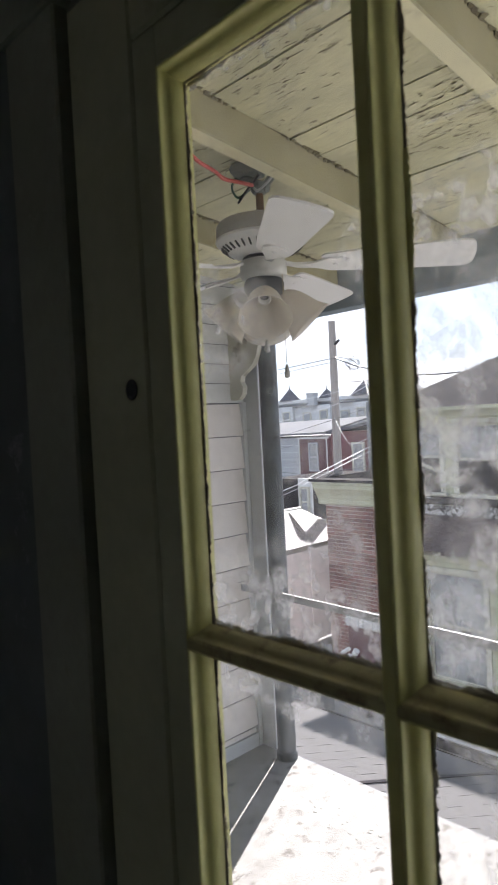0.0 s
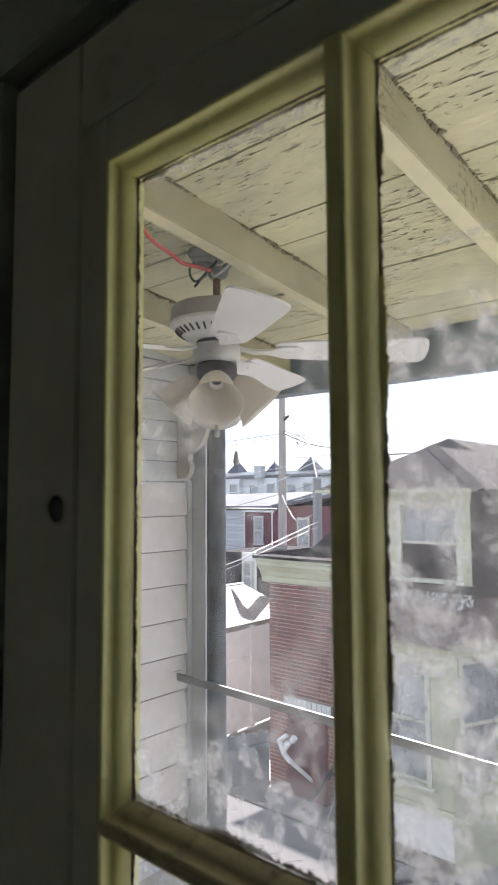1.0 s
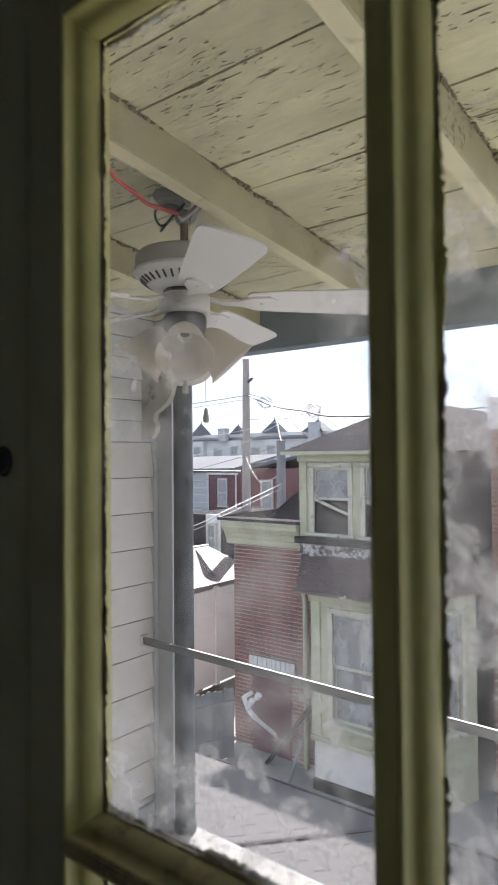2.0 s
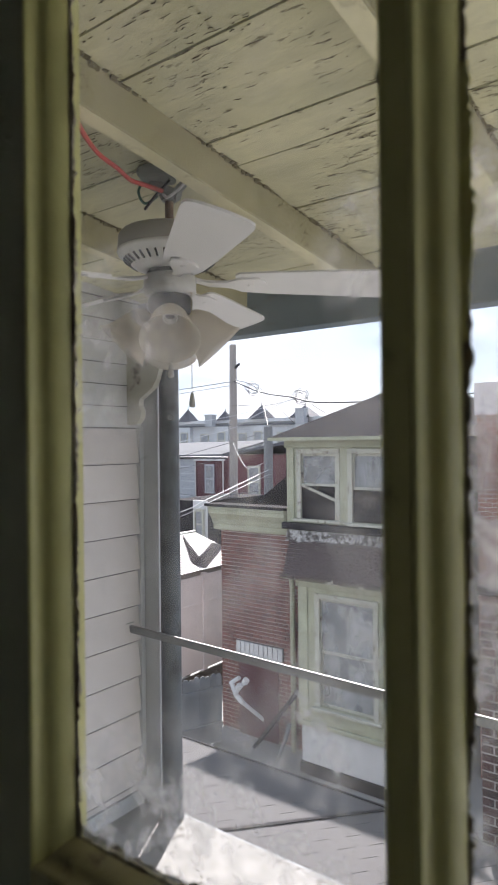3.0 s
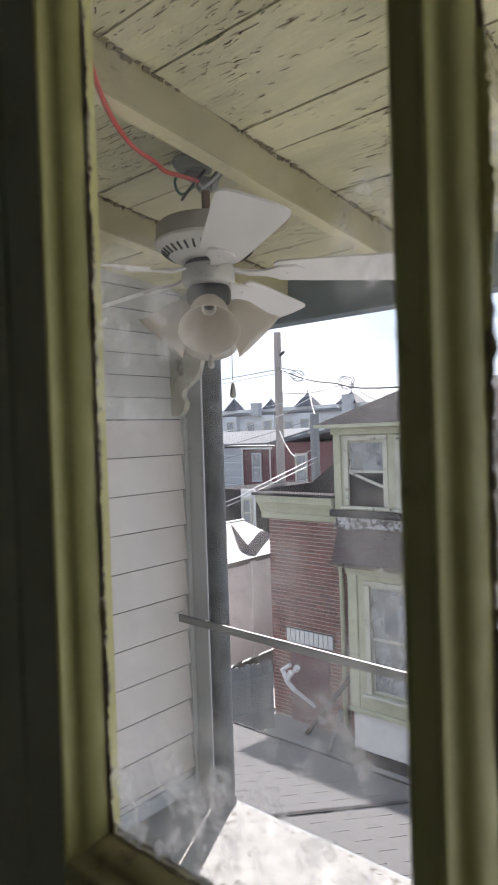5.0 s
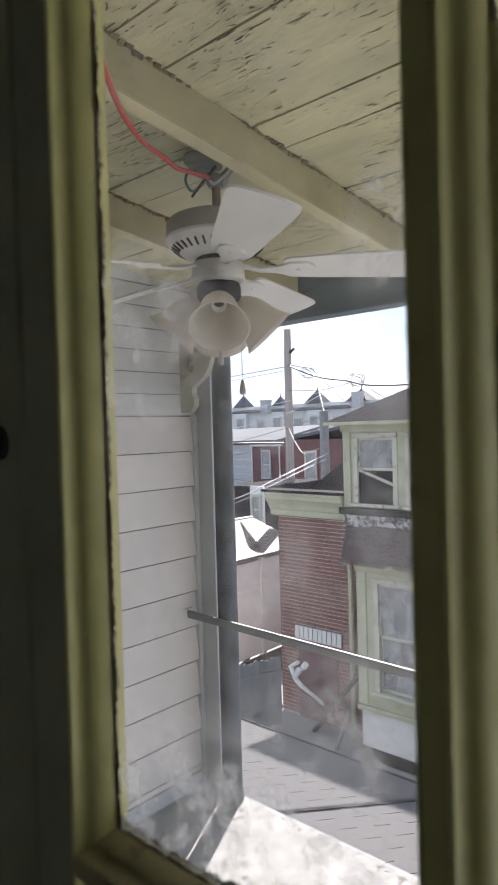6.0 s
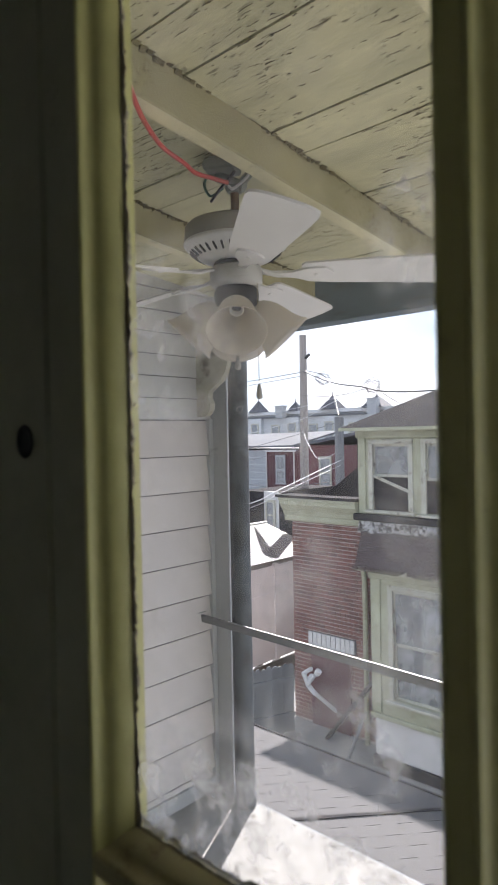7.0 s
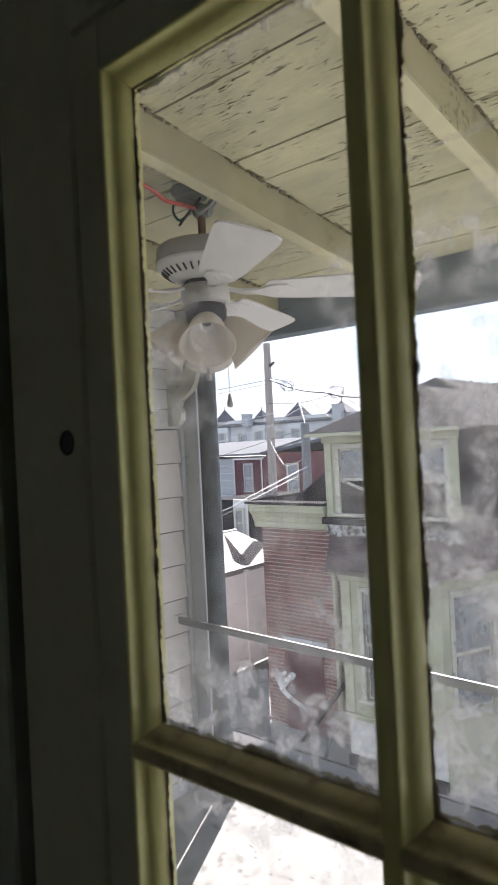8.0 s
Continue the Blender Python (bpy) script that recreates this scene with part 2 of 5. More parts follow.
M_ROOFPALE = surface("silver_roof_coating", (0.13, 0.135, 0.145), (0.18, 0.185, 0.195), (0.10, 0.10, 0.105), rough=1.0, spec=0.05, big=0.3, small=3, worn_scale=1, relief=0.1)
M_SLATE = surface("dark_slate", (0.06, 0.06, 0.075), (0.10, 0.10, 0.115), rough=0.7, big=1, small=6, relief=0.2)
M_WIRE = surface("black_cable_sheath", (0.03, 0.03, 0.032), (0.05, 0.05, 0.052), rough=0.5, relief=0.02)
M_WIREPALE = surface("pale_cable_sheath", (0.66, 0.66, 0.66), (0.74, 0.74, 0.74), rough=0.5, relief=0.02)
M_CURTAIN = surface("net_curtain_cloth", (0.58, 0.56, 0.52), (0.68, 0.66, 0.62), rough=0.9, stretch=(14, 14, 0.4), big=1, small=6, relief=0.3)
M_DARKROOM = surface("dark_sheet_paint", (0.06, 0.06, 0.065), (0.10, 0.10, 0.105), rough=0.9, relief=0.05)


def brick_material():
    """Mortar-jointed brick for walls that stay far off."""
    m, n, l, p = material("far_brick")
    v = coords(n, l)
    tex = n.new("ShaderNodeTexBrick")
    tex.inputs["Color1"].default_value, tex.inputs["Color2"].default_value = (0.24, 0.085, 0.065, 1), (0.30, 0.115, 0.085, 1)
    tex.inputs["Mortar"].default_value = (0.42, 0.38, 0.35, 1)
    tex.inputs["Scale"].default_value = 1.0
    tex.inputs["Brick Width"].default_value, tex.inputs["Row Height"].default_value = 0.21, 0.072
    tex.inputs["Mortar Size"].default_value = 0.007
    sep, comb = n.new("ShaderNodeSeparateXYZ"), n.new("ShaderNodeCombineXYZ")
    s = n.new("ShaderNodeMath")
    l.new(v, sep.inputs[0])
    l.new(sep.outputs["X"], s.inputs[0])
    l.new(sep.outputs["Y"], s.inputs[1])
    l.new(s.outputs[0], comb.inputs["X"])
    l.new(sep.outputs["Z"], comb.inputs["Y"])
    l.new(comb.outputs[0], tex.inputs["Vector"])
    grime = noise_fac(n, l, v, 1.5, 0.45, 0.8)
    l.new(mix_col(n, l, grime, tex.outputs["Color"], (0.15, 0.09, 0.075)), p.inputs["Base Color"])
    p.inputs["Roughness"].default_value = 0.9
    return m


M_FARBRICK = brick_material()


def dirty_glass():
    """A clear pane under a film of dust, smears and mottled grime."""
    m, n, l, p = material("dirty_window_glass")
    out = n["Material Output"]
    n.remove(p)
    v = coords(n, l, (1, 1, 1), per_object=True)
    clear, gloss = n.new("ShaderNodeBsdfTransparent"), n.new("ShaderNodeBsdfGlossy")
    clear.inputs["Color"].default_value = (0.97, 0.98, 0.97, 1)
    gloss.inputs["Roughness"].default_value = 0.02
    lw = n.new("ShaderNodeLayerWeight")
    pw, sc = n.new("ShaderNodeMath"), n.new("ShaderNodeMath")
    pw.operation, sc.operation = "POWER", "MULTIPLY_ADD"
    pw.inputs[1].default_value = 4.0
    sc.inputs[1].default_value, sc.inputs[2].default_value = 0.5, 0.025
    g = n.new("ShaderNodeMixShader")
    l.new(lw.outputs["Facing"], pw.inputs[0])
    l.new(pw.outputs[0], sc.inputs[0])
    l.new(sc.outputs[0], g.inputs[0])
    l.new(clear.outputs[0], g.inputs[1])
    l.new(gloss.outputs[0], g.inputs[2])
    dust, thru = n.new("ShaderNodeBsdfDiffuse"), n.new("ShaderNodeBsdfTranslucent")
    for d in (dust, thru):
        d.inputs["Color"].default_value = (0.95, 0.94, 0.935, 1)
    film = n.new("ShaderNodeMixShader")
    film.inputs[0].default_value = 0.85
    l.new(dust.outputs[0], film.inputs[1])
    l.new(thru.outputs[0], film.inputs[2])
    warp = n.new("ShaderNodeTexNoise")
    warp.inputs["Scale"].default_value, warp.inputs["Detail"].default_value = 26.0, 2.0
    l.new(v, warp.inputs["Vector"])
    swirl = n.new("ShaderNodeVectorMath")
    swirl.operation = "MULTIPLY_ADD"
    swirl.inputs[1].default_value = (0.030, 0.030, 0.030)
    l.new(warp.outputs["Color"], swirl.inputs[0])
    l.new(v, swirl.inputs[2])
    patches = soft_fac(n, l, swirl.outputs[0], 40.0, 0.40, 0.62, 3.0)
    mottle = soft_fac(n, l, swirl.outputs[0], 130.0, 0.30, 0.70, 6.0)
    wipes = soft_fac(n, l, coords(n, l, (5, 1, 8), per_object=True), 3.0, 0.40, 0.8, 3.0)
    place = n.new("ShaderNodeTexCoord")
    sep = n.new("ShaderNodeSeparateXYZ")
    l.new(place.outputs["Object"], sep.inputs[0])

    def ramp(out_, lo, hi, a0, a1):
        r = n.new("ShaderNodeMapRange")
        r.interpolation_type = "SMOOTHSTEP"
        for key, val in (("From Min", lo), ("From Max", hi), ("To Min", a0), ("To Max", a1)):
            r.inputs[key].default_value = val
        l.new(out_, r.inputs["Value"])
        return r.outputs["Result"]

    def calc(op, *values):
        nd = n.new("ShaderNodeMath")
        nd.operation = op
        for k_, val in enumerate(values):
            if isinstance(val, (int, float)):
                nd.inputs[k_].default_value = val
            else:
                l.new(val, nd.inputs[k_])
        return nd.outputs[0]

    # where rags and drips left the dirt: centre, half sizes, strength
    amount = 0.07
    for cx, cz, rx, rz, k_ in ((0.12, 1.575, 0.17, 0.095, 0.95), (0.165, 1.645, 0.080, 0.080, 0.6), (0.02, 1.862, 0.080, 0.065, 0.55), (0.125, 1.735, 0.032, 0.10, 0.36),
                               (0.20, 1.885, 0.036, 0.042, 0.8), (0.01, 1.585, 0.06, 0.04, 0.55), (0.31, 1.735, 0.16, 0.17, 0.85), (0.30, 1.905, 0.13, 0.036, 0.8),
                               (0.31, 1.60, 0.15, 0.10, 0.72), (0.10, 1.53, 0.17, 0.06, 0.5), (0.31, 1.42, 0.10, 0.14, 0.7)):
        dx = calc("MULTIPLY", calc("SUBTRACT", sep.outputs["X"], cx), 1 / rx)
        dz = calc("MULTIPLY", calc("SUBTRACT", sep.outputs["Z"], cz), 1 / rz)
        amount = calc("MAXIMUM", amount, ramp(calc("ADD", calc("MULTIPLY", dx, dx), calc("MULTIPLY", dz, dz)), 0.0, 1.25, k_, 0.0))
    spots = calc("MULTIPLY", calc("MULTIPLY_ADD", patches, 0.84, 0.16), calc("MULTIPLY_ADD", mottle, 0.74, 0.26))
    c = calc("MULTIPLY_ADD", calc("MULTIPLY", spots, amount), 0.60, 0.008).node
    c = calc("MULTIPLY_ADD", wipes, 0.022, c.outputs[0]).node
    mix = n.new("ShaderNodeMixShader")
    l.new(c.outputs[0], mix.inputs[0])
    l.new(g.outputs[0], mix.inputs[1])
    l.new(film.outputs[0], mix.inputs[2])
    l.new(mix.outputs[0], out.inputs["Surface"])
    return m


M_GLASS = dirty_glass()


def smear_film():
    """Thin dried paint on glass, uneven and half clear."""
    m, n, l, p = material("dried_paint_smear")
    v = coords(n, l)
    f = noise_fac(n, l, v, 90.0, 0.3, 1.3, 3.0)
    p.inputs["Base Color"].default_value = (0.78, 0.78, 0.78, 1)
    p.inputs["Roughness"].default_value = 0.8
    thru, clear = n.new("ShaderNodeBsdfTranslucent"), n.new("ShaderNodeBsdfTransparent")
    thru.inputs["Color"].default_value = (0.85, 0.85, 0.85, 1)
    a, b = n.new("ShaderNodeMixShader"), n.new("ShaderNodeMixShader")
    a.inputs[0].default_value = 0.6
    l.new(p.outputs[0], a.inputs[1])
    l.new(thru.outputs[0], a.inputs[2])
    l.new(f, b.inputs[0])
    l.new(clear.outputs[0], b.inputs[1])
    l.new(a.outputs[0], b.inputs[2])
    l.new(b.outputs[0], n["Material Output"].inputs["Surface"])
    return m


M_SMEAR = smear_film()


def far_glass():
    m, n, l, p = material("house_window_glass")
    v = coords(n, l)
    f = noise_fac(n, l, v, 3.0, 0.3, 0.7)
    # paler grey in the base stands for curtains and reflected sky
    l.new(mix_col(n, l, f, (0.14, 0.15, 0.16), (0.34, 0.35, 0.36)), p.inputs["Base Color"])
    p.inputs["Roughness"].default_value = 0.08
    p.inputs["Specular IOR Level"].default_value = 0.7
    return m


M_FARGLASS = far_glass()


def streaky_glass():
    """A see-through pane under streaks of pale dirt."""
    m, n, l, p = material("streaky_house_glass")
    f = noise_fac(n, l, coords(n, l, (1.6, 1.6, 1.0)), 3.0, 0.38, 0.80, 6.0, 0.6)
    part_clear = n.new("ShaderNodeMapRange")
    part_clear.inputs["To Min"].default_value, part_clear.inputs["To Max"].default_value = 0.36, 0.95
    l.new(f, part_clear.inputs["Value"])
    p.inputs["Base Color"].default_value = (0.36, 0.37, 0.37, 1)
    p.inputs["Roughness"].default_value = 0.12
    clear, mix = n.new("ShaderNodeBsdfTransparent"), n.new("ShaderNodeMixShader")
    l.new(part_clear.outputs["Result"], mix.inputs[0])
    l.new(clear.outputs[0], mix.inputs[1])
    l.new(p.outputs[0], mix.inputs[2])
    l.new(mix.outputs[0], n["Material Output"].inputs["Surface"])
    return m


M_HOUSEGLASS = streaky_glass()


def shade_glass():
    m, n, l, p = material("frosted_lamp_glass")
    v = coords(n, l)
    f = noise_fac(n, l, v, 14.0, 0.3, 0.75)
    l.new(mix_col(n, l, f, (0.62, 0.58, 0.50), (0.74, 0.70, 0.62)), p.inputs["Base Color"])
    p.inputs["Roughness"].default_value = 0.45
    thru = n.new("ShaderNodeBsdfTranslucent")
    thru.inputs["Color"].default_value = (0.80, 0.75, 0.66, 1)
    mix, sheer = n.new("ShaderNodeMixShader"), n.new("ShaderNodeMixShader")
    mix.inputs[0].default_value, sheer.inputs[0].default_value = 0.5, 0.24
    clear = n.new("ShaderNodeBsdfTransparent")
    l.new(p.outputs[0], mix.inputs[1])
    l.new(thru.outputs[0], mix.inputs[2])
    l.new(mix.outputs[0], sheer.inputs[1])
    l.new(clear.outputs[0], sheer.inputs[2])
    l.new(sheer.outputs[0], n["Material Output"].inputs["Surface"])
    return m


M_SHADE = shade_glass()


# ---- mesh helpers ----
def add_box(bm, x0, x1, y0, y1, z0, z1, m=None, bevel=0.0):
    made = bmesh.ops.create_cube(bm, size=1.0, matrix=(m or Matrix()) @ Matrix.LocRotScale(
        ((x0 + x1) / 2, (y0 + y1) / 2, (z0 + z1) / 2), None, (x1 - x0, y1 - y0, z1 - z0)))
    if bevel:
        edges = list({e for v in made["verts"] for e in v.link_edges})
        bmesh.ops.bevel(bm, geom=edges, offset=bevel, segments=1, affect="EDGES")
    return bm


def box(*a, **k):
    return add_box(bmesh.new(), *a, **k)


def add_tube(bm, a, b, r0, r1=None, seg=14, caps=True):
    a, b = Vector(a), Vector(b)
    d = b - a
    q = d.to_track_quat("Z", "Y").to_matrix().to_4x4()
    bmesh.ops.create_cone(bm, cap_ends=caps, segments=seg, radius1=r0, radius2=r0 if r1 is None else r1, depth=d.length,
                          matrix=Matrix.Translation((a + b) / 2) @ q)
    return bm


def tube(*a, **k):
    return add_tube(bmesh.new(), *a, **k)


def add_lathe(bm, profile, m=None, seg=28):
    """Turns (radius, height) pairs round z."""
    rings = []
    for r, z in profile:
        ring = []
        for i in range(seg):
            t = 2 * math.pi * i / seg
            ring.append(bm.verts.new((m or Matrix()) @ Vector((r * math.cos(t), r * math.sin(t), z))))
        rings.append(ring)
    for p, q in zip(rings, rings[1:]):
        for i in range(seg):
            j = (i + 1) % seg
            bm.faces.new((p[i], p[j], q[j], q[i]))
    return bm


def lathe(profile, m=None, seg=28):
    return add_lathe(bmesh.new(), profile, m, seg)


def add_prism(bm, outline, a, b, place):
    """Extrudes a closed outline of 2D points between a and b; place(u, v, w) gives the corner."""
    lo = [bm.verts.new(place(u, v, a)) for u, v in outline]
    hi = [bm.verts.new(place(u, v, b)) for u, v in outline]
    n = len(outline)
    for i in range(n):
        j = (i + 1) % n
        bm.faces.new((lo[i], lo[j], hi[j], hi[i]))
    bm.faces.new(lo[::-1])
    bm.faces.new(hi)
    bmesh.ops.recalc_face_normals(bm, faces=bm.faces)
    return bm


def prism(*a):
    return add_prism(bmesh.new(), *a)


def add_solid(bm, verts, faces):
    vs = [bm.verts.new(v) for v in verts]
    for f in faces:
        bm.faces.new([vs[i] for i in f])
    bmesh.ops.recalc_face_normals(bm, faces=bm.faces)
    return bm


def solid(verts, faces):
    return add_solid(bmesh.new(), verts, faces)


def mesh_of(name, bm, mat, smooth=False):
    me = bpy.data.meshes.new(name)
    if smooth:
        for e in bm.edges:
            e.smooth = len(e.link_faces) == 2 and e.calc_face_angle(0) < 0.7
    bm.to_mesh(me)
    bm.free()
    me.materials.append(mat)
    if smooth:
        for f in me.polygons:
            f.use_smooth = True
    return me


def part(name, bm, mat, parent=None, label="", smooth=False):
    ob = new(name, mesh_of(name, bm, mat, smooth))
    if parent:
        ob.parent = parent
    return tagged(ob, label=label) if label else ob


def thing(name, label, category, place=(0, 0, 0), group="", kind=""):
    ob = new(name)
    ob.empty_display_size = 0.05
    ob.location = place
    return tagged(ob, label, category, group, kind)


def setting(name, bm, mat, label, category):
    return tagged(part(name, bm, mat), label, category, kind="structure")


def cable(points, radius, mat, name="cable", parent=None, sides=2):
    cu = bpy.data.curves.new(name, "CURVE")
    cu.dimensions, cu.bevel_depth, cu.bevel_resolution, cu.use_fill_caps = "3D", radius, sides, True
    sp = cu.splines.new("POLY")
    sp.points.add(len(points) - 1)
    for q, c in zip(sp.points, points):
        q.co = (*c, 1)
    cu.materials.append(mat)
    ob = new(name, cu)
    if parent:
        ob.parent = parent
    return ob


def smooth_path(ctrl, steps=6):
    """A Catmull-Rom line through the control points."""
    pts = [Vector(c) for c in ctrl]
    pts = [pts[0] * 2 - pts[1], *pts, pts[-1] * 2 - pts[-2]]
    out = []
    for i in range(1, len(pts) - 2):
        p0, p1, p2, p3 = pts[i - 1:i + 3]
        for k in range(steps):
            t = k / steps
            out.append(0.5 * (2 * p1 + (p2 - p0) * t + (2 * p0 - 5 * p1 + 4 * p2 - p3) * t * t + (3 * p1 - p0 - 3 * p2 + p3) * t ** 3))
    return out + [pts[-2]]


# ---- the large structure ----
GROUND = -3.65
FLOOR_IN = 0.19          # floor of the room, above the porch deck
ROOF_A, ROOF_S = 2.76, 0.11   # porch ceiling: height at the house wall, fall per metre outwards


def ceil_z(y):
    return ROOF_A - ROOF_S * y


ground_bm = bmesh.new()
bmesh.ops.create_grid(ground_bm, x_segments=40, y_segments=40, size=600, matrix=Matrix.Translation((0, 0, GROUND)))
setting("ground", ground_bm, M_ASPHALT, "grey worn concrete yard with dark stains", "ground")

# house wall round the door opening
DOOR_L, DOOR_R, DOOR_TOP = -0.172, 0.610, 2.235
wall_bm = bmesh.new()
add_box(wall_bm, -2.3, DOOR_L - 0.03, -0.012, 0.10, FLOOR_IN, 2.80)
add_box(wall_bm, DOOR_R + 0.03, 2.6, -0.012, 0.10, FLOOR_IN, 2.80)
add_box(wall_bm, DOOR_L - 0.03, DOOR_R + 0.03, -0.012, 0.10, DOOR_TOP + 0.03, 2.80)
setting("wall_north", wall_bm, M_NORTH, "plastered room wall round the door, dimness put into its colour", "wall")
# unseen room, made small and pale to throw light back onto the door
RW, RE, RS = -0.58, 0.98, -0.95
setting("wall_west", box(RW - 0.12, RW, RS, -0.012, FLOOR_IN, 2.80), M_PLASTER, "unseen pale side wall set close to bounce light", "wall")
setting("wall_east", box(RE, RE + 0.12, RS, -0.012, FLOOR_IN, 2.80), M_PLASTER, "unseen pale side wall set close to bounce light", "wall")
setting("wall_south", box(RW - 0.12, RE + 0.12, RS - 0.12, RS, FLOOR_IN, 2.80), M_PLASTER, "unseen pale back wall set close to bounce light", "wall")
setting("room_floor", box(RW - 0.12, RE + 0.12, RS - 0.12, 0.10, FLOOR_IN - 0.12, FLOOR_IN), M_BOARDS, "unseen pale board floor that bounces light", "floor")
setting("room_ceiling", box(RW - 0.12, RE + 0.12, RS - 0.12, 0.10, 2.80, 2.92), M_PLASTER, "unseen pale ceiling that bounces light", "ceiling")
setting("lower_wall", box(-2.3, 2.6, 0.0, 0.10, GROUND, FLOOR_IN), M_SIDING_OLD, "grey house wall under the door", "wall")

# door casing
casing = thing("door_casing", "casing round the glazed door, olive paint darkened for the dim room", "casing", kind="structure")
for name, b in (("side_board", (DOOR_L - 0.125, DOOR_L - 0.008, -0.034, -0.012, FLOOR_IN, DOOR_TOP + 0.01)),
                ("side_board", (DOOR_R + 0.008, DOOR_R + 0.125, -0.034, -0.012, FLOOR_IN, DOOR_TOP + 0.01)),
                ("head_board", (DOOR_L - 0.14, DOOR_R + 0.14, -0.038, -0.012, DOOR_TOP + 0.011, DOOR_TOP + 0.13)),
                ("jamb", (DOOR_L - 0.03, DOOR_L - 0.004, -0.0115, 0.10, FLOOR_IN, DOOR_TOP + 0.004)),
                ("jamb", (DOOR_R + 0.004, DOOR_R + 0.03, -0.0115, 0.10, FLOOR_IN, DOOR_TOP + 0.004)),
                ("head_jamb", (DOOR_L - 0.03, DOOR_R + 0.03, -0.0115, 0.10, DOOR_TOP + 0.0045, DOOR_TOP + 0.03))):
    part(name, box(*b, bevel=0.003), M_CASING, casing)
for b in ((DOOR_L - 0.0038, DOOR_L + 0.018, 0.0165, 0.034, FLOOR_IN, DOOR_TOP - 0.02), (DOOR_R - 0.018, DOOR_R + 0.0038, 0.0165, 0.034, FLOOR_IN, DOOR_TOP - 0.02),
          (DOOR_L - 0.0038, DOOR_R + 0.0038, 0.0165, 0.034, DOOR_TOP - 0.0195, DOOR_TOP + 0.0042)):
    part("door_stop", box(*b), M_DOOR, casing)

# glazed door: stiles, rails, bars, mouldings, panes
NEAR, FAR = -0.025, 0.014
COLS = ((0.0, 0.2015), (0.234, 0.437))
ROWS_Z = ((1.575, 2.092), (1.027, 1.5435))
door = thing("door_1", "olive painted wooden door with dirty glass panes, closed", "door", kind="structure")


def rough_strip(bm, p, q, across, width, depth_dir, thick, step=0.0025, seed=0):
    """A ragged bead of putty from p to q, lying on the glass and reaching unevenly across it."""
    p, q, across, up = Vector(p), Vector(q), Vector(across), Vector(depth_dir)
    count = max(2, int((q - p).length / step))
    rows = []
    for i in range(count + 1):
        c = p.lerp(q, i / count)
        s = noise.noise(c * 23 + Vector((seed, 0, 0))) * 0.55 + noise.noise(c * 90 + Vector((0, seed, 0))) * 0.3 + noise.noise(c * 330 + Vector((0, 0, seed))) * 0.45
        w = width * max(0.12, 0.62 + 1.0 * s)
        rows.append([bm.verts.new(c), bm.verts.new(c + up * thick), bm.verts.new(c + across * w + up * thick * 0.35), bm.verts.new(c + across * w)])
    for a, b in zip(rows, rows[1:]):
        for k in range(4):
            bm.faces.new((a[k], a[(k + 1) % 4], b[(k + 1) % 4], b[k]))
    return bm


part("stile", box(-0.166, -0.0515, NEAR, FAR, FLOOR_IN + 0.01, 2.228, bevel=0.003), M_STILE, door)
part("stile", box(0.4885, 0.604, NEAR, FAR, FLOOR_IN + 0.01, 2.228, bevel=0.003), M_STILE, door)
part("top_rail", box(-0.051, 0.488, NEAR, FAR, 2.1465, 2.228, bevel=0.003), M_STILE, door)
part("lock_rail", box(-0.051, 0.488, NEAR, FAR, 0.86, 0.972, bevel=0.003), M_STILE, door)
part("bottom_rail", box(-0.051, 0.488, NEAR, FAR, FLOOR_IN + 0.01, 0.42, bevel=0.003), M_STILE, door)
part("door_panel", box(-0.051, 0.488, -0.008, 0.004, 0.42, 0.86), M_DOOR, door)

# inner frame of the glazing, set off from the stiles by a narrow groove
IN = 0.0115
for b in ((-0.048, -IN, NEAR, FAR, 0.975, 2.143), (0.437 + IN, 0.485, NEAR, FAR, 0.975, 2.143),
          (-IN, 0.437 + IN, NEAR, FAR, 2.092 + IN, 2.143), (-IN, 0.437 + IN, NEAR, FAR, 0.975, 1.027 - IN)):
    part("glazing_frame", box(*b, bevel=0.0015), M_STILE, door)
part("groove_back", solid([(-0.0517, -0.012, 0.971), (0.4887, -0.012, 0.971), (0.4887, -0.012, 2.147), (-0.0517, -0.012, 2.147),
                           (-0.043, -0.012, 0.98), (0.480, -0.012, 0.98), (0.480, -0.012, 2.138), (-0.043, -0.012, 2.138)],
                          [(0, 1, 5, 4), (1, 2, 6, 5), (2, 3, 7, 6), (3, 0, 4, 7)]), M_DOOR, door)

# moulding: from the near face down to the glass in fillet, ovolo and quirk
OGEE = ((0.0, NEAR + 0.0002), (0.0004, NEAR - 0.0006), (0.0012, NEAR - 0.0008), (0.0020, NEAR - 0.0003), (0.0024, NEAR + 0.0008), (0.0023, NEAR + 0.0024),
        (0.0022, NEAR + 0.0042), (0.0025, NEAR + 0.0062), (0.0033, NEAR + 0.0080), (0.0046, NEAR + 0.0093), (0.0062, NEAR + 0.0102), (0.0078, NEAR + 0.0118),
        (0.0092, NEAR + 0.0142), (0.0102, NEAR + 0.0172), (0.0108, NEAR + 0.0205), (0.0110, NEAR + 0.0236), (0.0110, -0.0003), (0.0020, -0.0003),
        (0.0020, FAR), (0.0, FAR))
